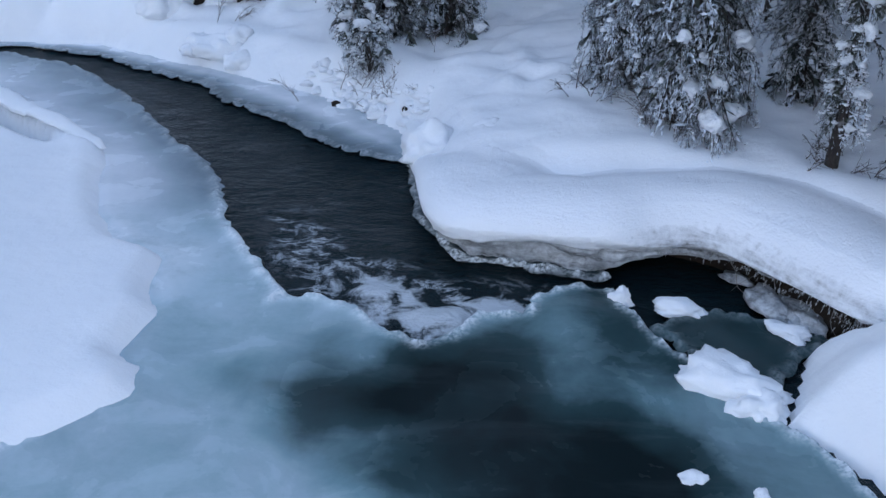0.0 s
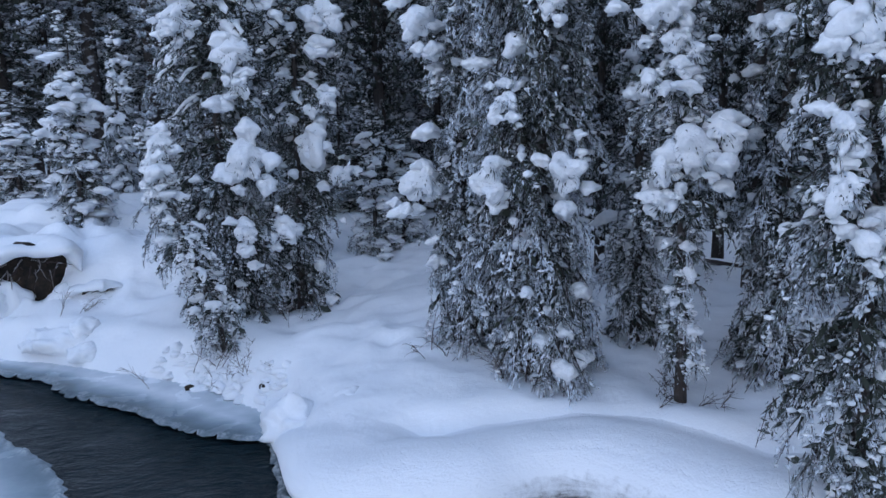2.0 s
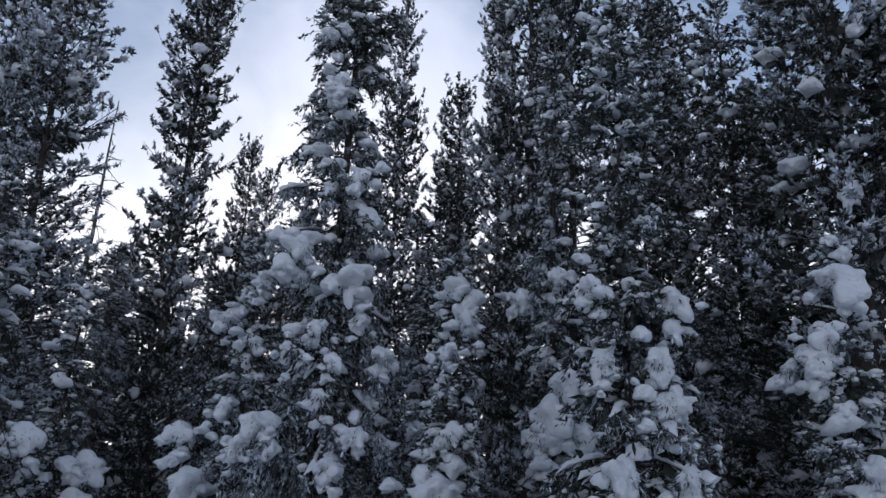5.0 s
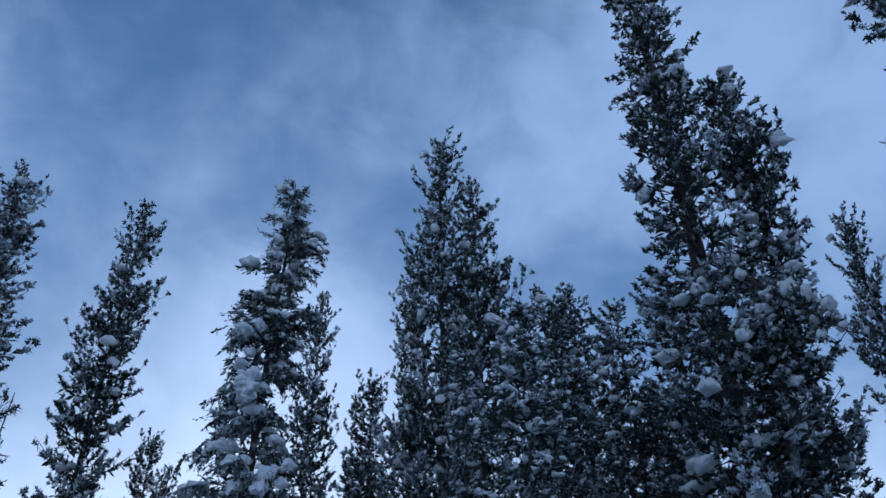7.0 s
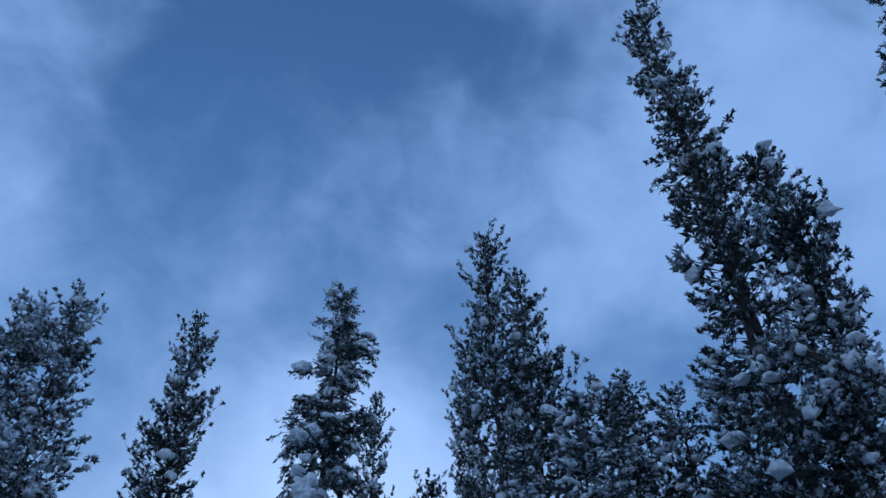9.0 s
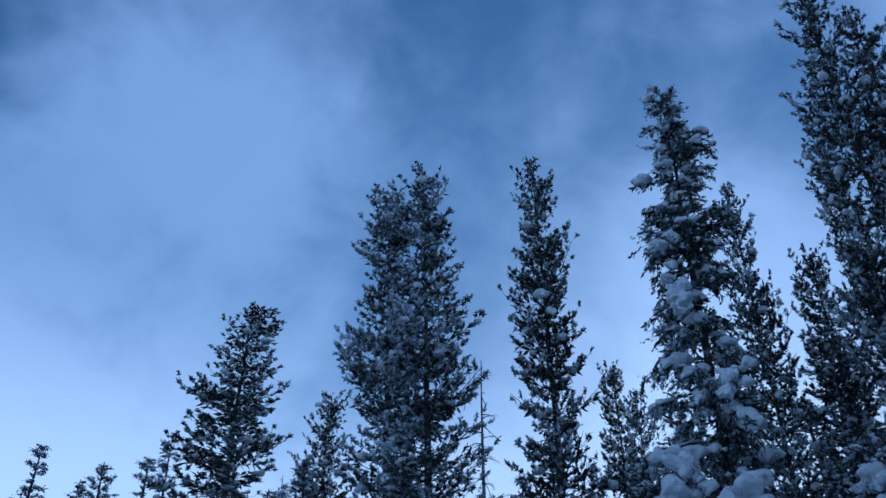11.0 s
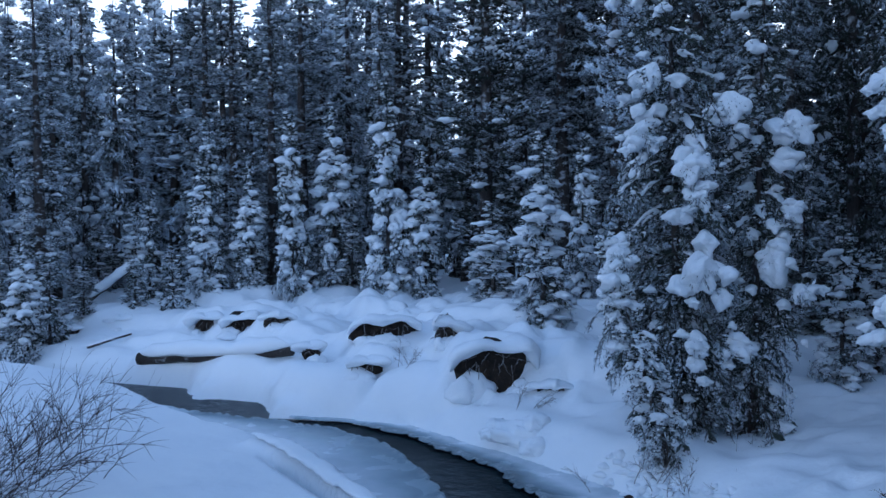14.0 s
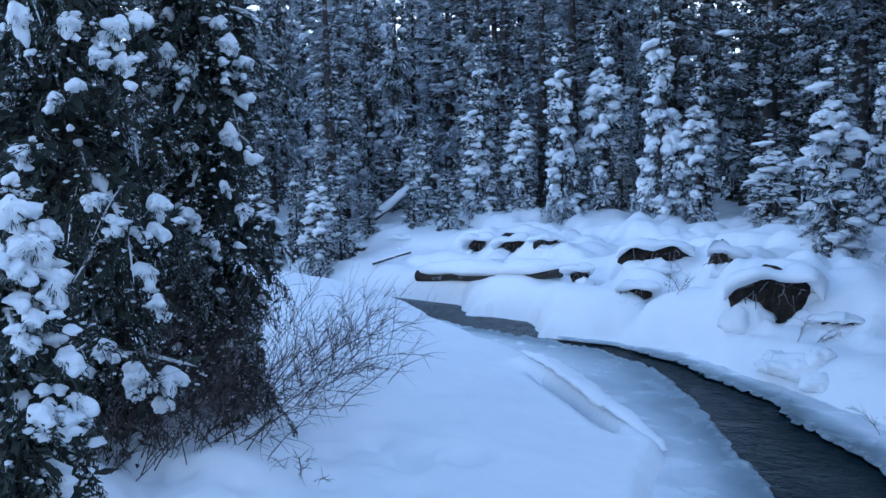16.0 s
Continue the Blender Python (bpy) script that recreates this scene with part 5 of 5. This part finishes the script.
for i in range(20):
    d = wild.uniform(28, 40)
    plant(("spruce_far", "pine_c", "spruce_far", "pine_far")[i % 4], -50 + 1.15 * i, d, 0, wild.uniform(0.9, 1.3), "pines of the forest behind", high=EYE - 1.6 + math.tan(radians(wild.uniform(9, 14))) * d)
    plant("sapling", -50 + 1.15 * i + wild.uniform(-0.5, 0.5), wild.uniform(22.5, 28), 0, wild.uniform(0.5, 0.8), "saplings under the pines", high=wild.uniform(1.2, 3.2))
# unseen trees added behind the camera, to dim the faces turned towards it
for i in range(24):
    b, d = wild.uniform(95, 270), 9 + 16 * wild.random()
    plant(wild.choice(("pine", "pine_b", "pine_c")), b, d, 0, wild.uniform(0.9, 1.3), "pines of the forest behind", high=wild.uniform(10, 16))


def far_woods():
    """Many plain small conifers, far off, in one mesh."""
    g = np.random.default_rng(31)
    n, kk = 1000, 70
    a, d = g.uniform(-1.6, 1.6, n), g.uniform(52, 125, n)
    x, y = np.sin(a) * d, np.cos(a) * d
    h = g.uniform(12, 19, n)
    zg = land(x, y) - 0.2
    w = np.tile(g.random((n, kk)), 1)
    th = g.uniform(0, 2 * np.pi, (n, kk))
    r = (1 - w) ** 0.5 * g.uniform(0.2, 1.0, (n, kk)) * 1.5
    p = np.stack([x[:, None] + np.cos(th) * r * 0.3, y[:, None] + np.sin(th) * r * 0.3, zg[:, None] + h[:, None] * (0.1 + 0.9 * w)], -1).reshape(-1, 3)
    dd = unit(np.stack([np.cos(th), np.sin(th), g.uniform(-0.9, 0.1, (n, kk))], -1).reshape(-1, 3))
    side = unit(np.cross(dd, unit(g.normal(0, 1, dd.shape))))
    le = (0.5 + r.ravel()) * 0.9
    v, f = kites(p, dd, side, le, le * 0.3)
    tone = np.repeat(np.clip(g.normal(0.42, 0.22, n * kk), 0, 1), 4)
    trunk = np.stack([np.stack([x, y, zg], 1), np.stack([x, y, zg + h], 1)], 1)
    vt, ft = tubes(trunk, np.stack([np.full(n, 0.2), np.full(n, 0.03)], 1), 4)
    me = mesh_of("distant_woods", np.r_[v, vt], np.r_[f, ft + len(v)], PINE, flat=True, frost=np.r_[tone, np.zeros(len(vt))])
    return tagged(new("distant_woods", me), "dense dark frosted conifer forest far behind the creek", "forest", kind="stuff")


far_woods()
for tree, *_ in KINDS.values():
    for o in (*tree.children_recursive, tree):
        bpy.data.objects.remove(o)


# ---------------------------------------------------------------- things on the banks
def blob(name, radii, seed, rough, mat, detail=3, flat=0.35):
    """A lumpy rounded body, flatter below."""
    bm = bmesh.new()
    bmesh.ops.create_icosphere(bm, subdivisions=detail, radius=1)
    for v in bm.verts:
        c = v.co.copy()
        k = 1 + rough * noise.noise(c * 1.3 + Vector((seed * 3.1, 0, 0))) + 0.5 * rough * noise.noise(c * 3.1 + Vector((0, seed * 1.7, 0))) + ((0.3 * noise.noise(c * 5.5) + 0.14 * noise.noise(c * 10)) * rough if detail > 3 else 0)
        c *= k
        if c.z < 0:
            c.z *= flat
        v.co = Vector((c.x * radii[0], c.y * radii[1], c.z * radii[2]))
    for f in bm.faces:
        f.smooth = True
    me = bpy.data.meshes.new(name)
    bm.to_mesh(me)
    bm.free()
    me.materials.append(mat)
    return me


def twisted(rng, start, way, length, steps, wander, sink=0.0):
    p, d, pts = np.array(start, float), unit(np.array(way, float)), []
    for i in range(steps):
        pts.append(p.copy())
        d = unit(d + rng.normal(0, wander, 3) + np.array([0, 0, -sink]))
        p = p + d * length / (steps - 1)
    return np.array(pts)


def snow_chunk(x, y, z, radii, turn, seed, label):
    ob = new("snow_chunk", blob("snow_chunk", radii, seed, 0.42, SNOW, 4))
    ob.matrix_basis = pose(x, y, z, 0, 0, turn)
    return tagged(ob, label, "snow", "snow chunks by the creek")


CHUNKS = [(1.31, 5.84, 0.08, 0.09, 0.08, 0.11, 20), (1.78, 5.82, 0.03, 0.2, 0.12, 0.08, -20), (1.9, 4.86, 0.02, 0.39, 0.25, 0.17, -38),
          (2.02, 4.62, 0.02, 0.2, 0.18, 0.12, 30), (1.43, 3.92, 0.02, 0.09, 0.06, 0.05, 0), (1.79, 3.78, 0.02, 0.06, 0.05, 0.05, 40), (2.5, 5.52, 0.04, 0.16, 0.1, 0.07, -35), (-3.35, 12.3, 0.2, 0.42, 0.3, 0.26, 0), (-3.0, 12.1, 0.12, 0.3, 0.24, 0.2, 40), (-3.75, 12.45, 0.2, 0.3, 0.24, 0.2, 80), (-3.1, 12.4, 0.35, 0.26, 0.24, 0.2, 10), (-0.22, 8.55, 0.2, 0.34, 0.28, 0.3, 20), (0.42, 8.5, 0.42, 0.35, 0.3, 0.22, 60)]
for i, (x, y, z, rx, ry, rz, turn) in enumerate(CHUNKS):
    snow_chunk(x, y, z, (rx, ry, rz), turn, i + 1, "loose rounded chunk of white snow on the creek ice")


rubble = random.Random(17)
for i in range(80):
    t = rubble.random()
    x, y = -1.9 + 1.45 * t + rubble.uniform(-0.1, 0.3), 11.15 - 1.6 * t + rubble.uniform(-0.05, 0.3)
    ob = new("rimed_stone", blob("rimed_stone", (rubble.uniform(0.04, 0.13), rubble.uniform(0.04, 0.1), rubble.uniform(0.03, 0.08)), i + 200, 0.5, SNOW if i % 27 else EARTH, 2, 0.5))
    ob.matrix_basis = pose(x, y, max(ground_at(x, y), 0.03) - 0.005, 0, 0, rubble.uniform(0, 180))
    tagged(ob, "small rime-covered stone at the edge of the ice" if i % 27 else "small dark bare stone at the edge of the ice", "stone", "stones along the ice ledge")


def undercut_bank():
    """Frozen earth under the cornice, with roots and frost hanging from it."""
    line, inward = shelf_frame(170)
    keep = (line[:, 0] > 1.2) & (line[:, 0] < 3.3)
    line, inward = line[keep], inward[keep]
    n = len(line)
    bank = tagged(new("undercut_bank"), "dark frozen earth with bare roots under a snow cornice", "creek bank")
    rows = []
    for d, z in ((0.22, 0.52), (0.22, 0.42), (0.2, 0.34), (0.2, 0.28), (0.24, 0.2), (0.24, 0.1), (0.2, 0.03), (0.14, -0.08)):
        p = line + inward * (d + 0.1 + 0.3 * (1 - smooth(line[:, 0], 1.8, 2.4)) + 0.14 * value_noise(np.arange(n), np.full(n, z * 30), 3, 41))[:, None]
        rows.append(np.c_[p, np.full(n, z) + 0.05 * value_noise(np.arange(n), np.full(n, z * 9), 4, 42)])
    earth = part("earth", mesh_of("earth", np.concatenate(rows), grid_faces(n, len(rows)), EARTH), bank)
    g = np.random.default_rng(44)
    for i in range(20):
        j = g.integers(n // 3, n - 2)
        p = np.r_[line[j] + inward[j] * g.uniform(0.12, 0.28), g.uniform(0.24, 0.5)]
        path = twisted(g, p, (-inward[j][0] * 0.5 + g.normal(0, 0.7), -inward[j][1] * 0.5 + g.normal(0, 0.3), -0.7), g.uniform(0.14, 0.45), 7, 0.25, 0.05)
        v, f = tubes(path[None], (np.linspace(1, 0.3, 7) * g.uniform(0.003, 0.007))[None], 5)
        part("root", mesh_of("root", v, f, ROOT), earth)
    for i in range(16):
        j = g.integers(n // 3, n - 2)
        d = g.uniform(0.1, 0.26)
        big = g.uniform(0.3, 0.85)
        # lumps take the grey snow, which has the overhang's shade painted in
        me = blob("snow_lump", (0.3 * big, 0.16 * big, 0.11 * big), i + 60, 0.5, GREY_SHADED_SNOW)
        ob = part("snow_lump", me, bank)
        ob.matrix_basis = pose(*(line[j] + inward[j] * d), g.uniform(0.0, 0.05), 0, 0, math.degrees(math.atan2(-inward[j][0], inward[j][1])) + g.uniform(-25, 25))
    # feathers of frost hanging under the lip
    m = 500
    j = g.integers(n // 5, n - 1, m)
    start = np.c_[line[j] + inward[j] * g.uniform(0.06, 0.26, (m, 1)), g.uniform(0.2, 0.34, m)]
    go = unit(np.c_[-inward[j] * g.uniform(0, 0.5, (m, 1)) + g.normal(0, 0.25, (m, 2)), np.full(m, -1.0)])
    paths = start[:, None] + go[:, None] * (g.uniform(0.01, 0.045, m)[:, None, None] * np.array([0, 0.5, 1.0])[None, :, None])
    v, f = tubes(paths, g.uniform(0.002, 0.006, m)[:, None] * np.array([1, 0.7, 0.1])[None], 4)
    tagged(part("frost_fringe", mesh_of("frost_fringe", v, f, GREY_SHADED_SNOW), bank, "white frost feathers"), kind="stuff")
    return bank


ROOT = bark_material("rimed_roots", (0.12, 0.1, 0.09), (0.36, 0.35, 0.35))
undercut_bank()


def root_hollow(x, y, wide, high, seed, label):
    """Bare earth under a tipped root plate, roofed by a pillow of snow."""
    g = np.random.default_rng(seed)
    face = math.degrees(math.atan2(-x, y))
    th = tagged(new("root_hollow"), label, "bank hollow", "hollows in the far bank")
    th.matrix_basis = pose(x, y, ground_at(x * 0.985, y * 0.985), 0, 0, face)
    e = part("earth", blob("earth", (wide * 0.6, 0.2, high * 0.95), seed, 0.4, EARTH, 3, 0.6), th, "dark brown frozen earth")
    e.matrix_basis = pose(0, 0.26, high * 0.3)
    a = np.linspace(-1, 1, 17)
    skew = g.uniform(-0.3, 0.3)
    arch = np.stack([a * wide * 0.68, 0.02 + 0.12 * a ** 2 + 0.04 * np.sin(a * 4 + seed), high * (1.12 + skew * a * 0.5 - 0.6 * np.abs(a) ** 6) + 0.05 * high * np.sin(a * 7 + 2 * seed)], 1)
    fat = (0.07 + 0.1 * high) * (1 + 0.3 * np.sin(a * 5 + seed))[None] * g.uniform(0.9, 1.1, (1, 17))
    fat[0, 0] = fat[0, -1] = 0.03
    pv, pf = swept(arch[None], fat, 14, 2.3, 0.85, 0.7, g, 0.16)
    part("snow_lip", mesh_of("snow_lip", pv[0], pf[0], SNOW), th)
    for i in range(2 + int(3 * wide)):
        s = part("snow_lump", blob("snow_lump", (g.uniform(0.1, 0.22) * (0.5 + min(wide, 1.2)), 0.14, g.uniform(0.2, 0.5) * high), seed + 20 + i, 0.5, SNOW, 3, 0.6), th)
        s.matrix_basis = pose(g.uniform(-0.55, 0.55) * wide, g.uniform(-0.12, 0.05), -0.02)
    for i in range(int(8 + 18 * wide)):
        p = (g.uniform(-0.42, 0.42) * wide, 0.05, high * g.uniform(0.35, 0.95))
        path = twisted(g, p, (g.normal(0, 0.6), -0.35, -0.6), g.uniform(0.15, 0.5) * high + 0.1, 7, 0.28, 0.08)
        v, f = tubes(path[None], (np.linspace(1, 0.3, 7) * g.uniform(0.006, 0.014))[None], 5)
        root = part("root", mesh_of("root", v, f, ROOT if i % 2 else TWIG), e)
        root.matrix_basis = e.matrix_basis.inverted()
    return th


for i, (x, y, w, h) in enumerate(HOLLOWS):
    root_hollow(x, y, w, h, 80 + i, "dark earthen hollow with roots under a thick snow pillow" if w > 0.45 else "small dark gap between snow pillows on the bank")


def fallen_log(a, c, r, cap, lift, label, mat=None, end_lift=None):
    """A log lying on the snow with a ridge of snow along its top."""
    a, c = Vector((*a, ground_at(*a) + lift)), Vector((*c, ground_at(*c) + (lift if end_lift is None else end_lift)))
    th = tagged(new("fallen_log"), label, "log", "logs on the banks")
    g = np.random.default_rng(int(abs(a.x * 100)))
    s = np.linspace(0, 1, 12)[:, None]
    path = np.array(a)[None] * (1 - s) + np.array(c)[None] * s + g.normal(0, r * 0.12, (12, 3))
    v, f = tubes(path[None], (r * np.linspace(1, 0.75, 12) * (1 + g.normal(0, 0.05, 12)))[None], 10)
    v = np.r_[v, path[:1], path[-1:]]
    ends = [[i, (i + 1) % 10, 120] for i in range(10)] + [[110 + (i + 1) % 10, 110 + i, 121] for i in range(10)]
    part("log", mesh_of("log", v, f.tolist() + ends, mat or BARK), th)
    if cap:
        top = path + np.array([0, 0, r * 0.75])
        wid = cap * np.sin(np.pi * np.clip(np.linspace(0.03, 0.97, 12), 0, 1))[None] ** 0.35 * g.uniform(0.85, 1.15, (1, 12))
        wid[0, 0] = wid[0, -1] = 0.02
        pv, pf = swept(top[None], wid, 12, 1.05, 0.95, 0.3, g, 0.2)
        part("snow_cap", mesh_of("snow_cap", pv[0], pf[0], SNOW), th, "thick ridge of white snow")
    return th


fallen_log((-12.4, 15.0), (-8.55, 14.72), 0.13, 0.27, 0.0, "dark fallen log under a thick ridge of snow", None, 0.12)
fallen_log((-14.35, 15.6), (-13.7, 16.3), 0.035, 0.04, 0.06, "thin dark fallen pole lying on the snow")
fallen_log((-17.9, 19.6), (-16.5, 20.4), 0.06, 0.22, 0.1, "snow-covered log leaning at the forest edge", None, 1.05)
fallen_log((-11.0, 21.6), (-10.2, 21.9), 0.07, 0.0, 0.35, "grey broken log leaning against the forest edge", BARK_DEAD)
fallen_log((5.3, 11.1), (6.3, 10.1), 0.035, 0.03, 0.2, "thin dark dead branch lying over the snow")


def willow(x, y, n, high, lean, spread, seed, label, mat=None):
    """A leafless shrub: many thin stems with side twigs."""
    g = np.random.default_rng(seed)
    th = tagged(new("willow_shrub"), label, "shrub", "leafless shrubs on the bank")
    th.matrix_basis = pose(x, y, ground_at(x, y) - 0.05)
    for i in range(n):
        base = np.r_[g.normal(0, spread, 2), 0]
        h = high * g.uniform(0.45, 1.1)
        way = np.array([lean[0] + g.normal(0, 0.42), lean[1] + g.normal(0, 0.42), 1.0])
        path = twisted(g, base, way, h, 9, 0.09, 0.035)
        paths, radii = [path], [np.linspace(1, 0.25, 9) * g.uniform(0.0035, 0.007)]
        for _ in range(g.integers(6, 12)):
            j = g.integers(2, 8)
            side = unit(path[j] - path[j - 1]) + g.normal(0, 0.45, 3)
            paths.append(twisted(g, path[j], side, h * g.uniform(0.2, 0.45), 9, 0.12, 0.02))
            radii.append(np.linspace(0.6, 0.2, 9) * 0.0055)
        v, f = tubes(np.array(paths), np.array(radii), 4)
        part("stem", mesh_of("stem", v, f, mat or TWIG), th)
    return th


L_W = "leafless brown willow shrub with frosted twigs in the snow"
willow(-7.45, 4.45, 30, 1.5, (0.2, 0.2), 0.3, 21, L_W)
willow(-7.35, 5.0, 34, 1.6, (0.3, 0.15), 0.34, 1, L_W)
willow(-7.5, 5.7, 36, 1.7, (0.4, 0.15), 0.4, 2, L_W)
willow(-7.75, 6.5, 38, 1.7, (0.35, 0.1), 0.45, 3, L_W)
willow(-8.0, 7.6, 30, 1.5, (0.4, 0.1), 0.45, 4, L_W)
willow(-8.9, 9.2, 18, 1.1, (0.3, 0.0), 0.4, 5, L_W)
willow(-7.1, 3.95, 8, 0.6, (0.2, 0.0), 0.2, 6, "thin dark twigs poking out of the snow")
willow(-6.1, 5.5, 5, 0.45, (0.9, -0.2), 0.1, 7, "thin dark twigs poking out of the snow")
willow(3.45, 7.75, 7, 0.35, (0.0, 0.0), 0.08, 8, "dry dark stalks standing in deep snow")
willow(3.2, 7.4, 4, 0.2, (0.3, 0.0), 0.08, 9, "dry dark stalks standing in deep snow")
willow(1.95, 8.35, 10, 0.45, (-0.1, -0.2), 0.15, 10, "rimed dry twigs at the foot of a spruce", ROOT)
willow(-1.2, 10.75, 14, 0.5, (-0.2, -0.4), 0.25, 11, "rimed twigs overhanging the ice ledge", ROOT)
willow(-0.85, 10.35, 12, 0.4, (0.1, -0.4), 0.2, 12, "rimed twigs overhanging the ice ledge", ROOT)
willow(-17.1, 17.6, 8, 0.8, (0.0, 0.0), 0.15, 13, "thin frosted sapling stems on the bank", ROOT)
willow(-5.9, 14.2, 6, 0.5, (0.3, -0.2), 0.15, 14, "thin frosted sapling stems on the bank", ROOT)
willow(-3.4, 13.0, 6, 0.5, (0.5, -0.2), 0.12, 15, "thin frosted sapling stems on the bank", ROOT)

for i, (x, y, n) in enumerate(((2.1, 8.25, 14), (2.5, 8.35, 10), (1.5, 9.2, 12), (3.3, 7.3, 8), (3.75, 9.0, 8), (-0.3, 12.2, 12), (-1.2, 11.9, 12), (5.0, 7.5, 8), (3.6, 5.3, 10))):
    willow(x, y, n, 0.5, (-0.3 + 0.1 * i, -0.4), 0.22, 30 + i, "bare dead twigs around the foot of a spruce")


def dead_tree(bearing, dist, top, label):
    b = radians(bearing)
    x, y = math.sin(b) * dist, math.cos(b) * dist
    zg = ground_at(x, y)
    h = EYE + math.tan(radians(top)) * dist - zg
    th = tagged(new("dead_tree"), label, "tree")
    th.matrix_basis = pose(x, y, zg)
    g = np.random.default_rng(70)
    kz = np.linspace(0, 1, 12)
    core = np.c_[np.cumsum(g.normal(0, 0.02, (12, 2)), 0), kz * h]
    v, f = tubes(core[None], (0.13 * (1 - 0.92 * kz))[None], 8)
    part("trunk", mesh_of("trunk", v, f, BARK_DEAD), th)
    for i in range(95):
        u = g.uniform(0.35, 0.98)
        a = g.uniform(0, 2 * np.pi)
        le = (0.25 + 1.3 * (1 - u)) * g.uniform(0.5, 1.2)
        p = np.array([np.interp(u, kz, core[:, 0]), np.interp(u, kz, core[:, 1]), u * h])
        path = twisted(g, p, (np.cos(a), np.sin(a), 0.15), le, 7, 0.12, 0.14)
        paths, radii = [path], [np.linspace(1, 0.3, 7) * 0.014]
        for _ in range(2):
            j = g.integers(2, 6)
            paths.append(twisted(g, path[j], unit(path[j] - path[j - 1]) + g.normal(0, 0.5, 3), le * 0.4, 7, 0.15, 0.1))
            radii.append(np.linspace(0.6, 0.2, 7) * 0.012)
        v, f = tubes(np.array(paths), np.array(radii), 4)
        part("bough", mesh_of("bough", v, f, BARK_DEAD), th)
    return th


dead_tree(-0.8, 20, 27.3, "bare grey dead tree with thin drooping boughs")
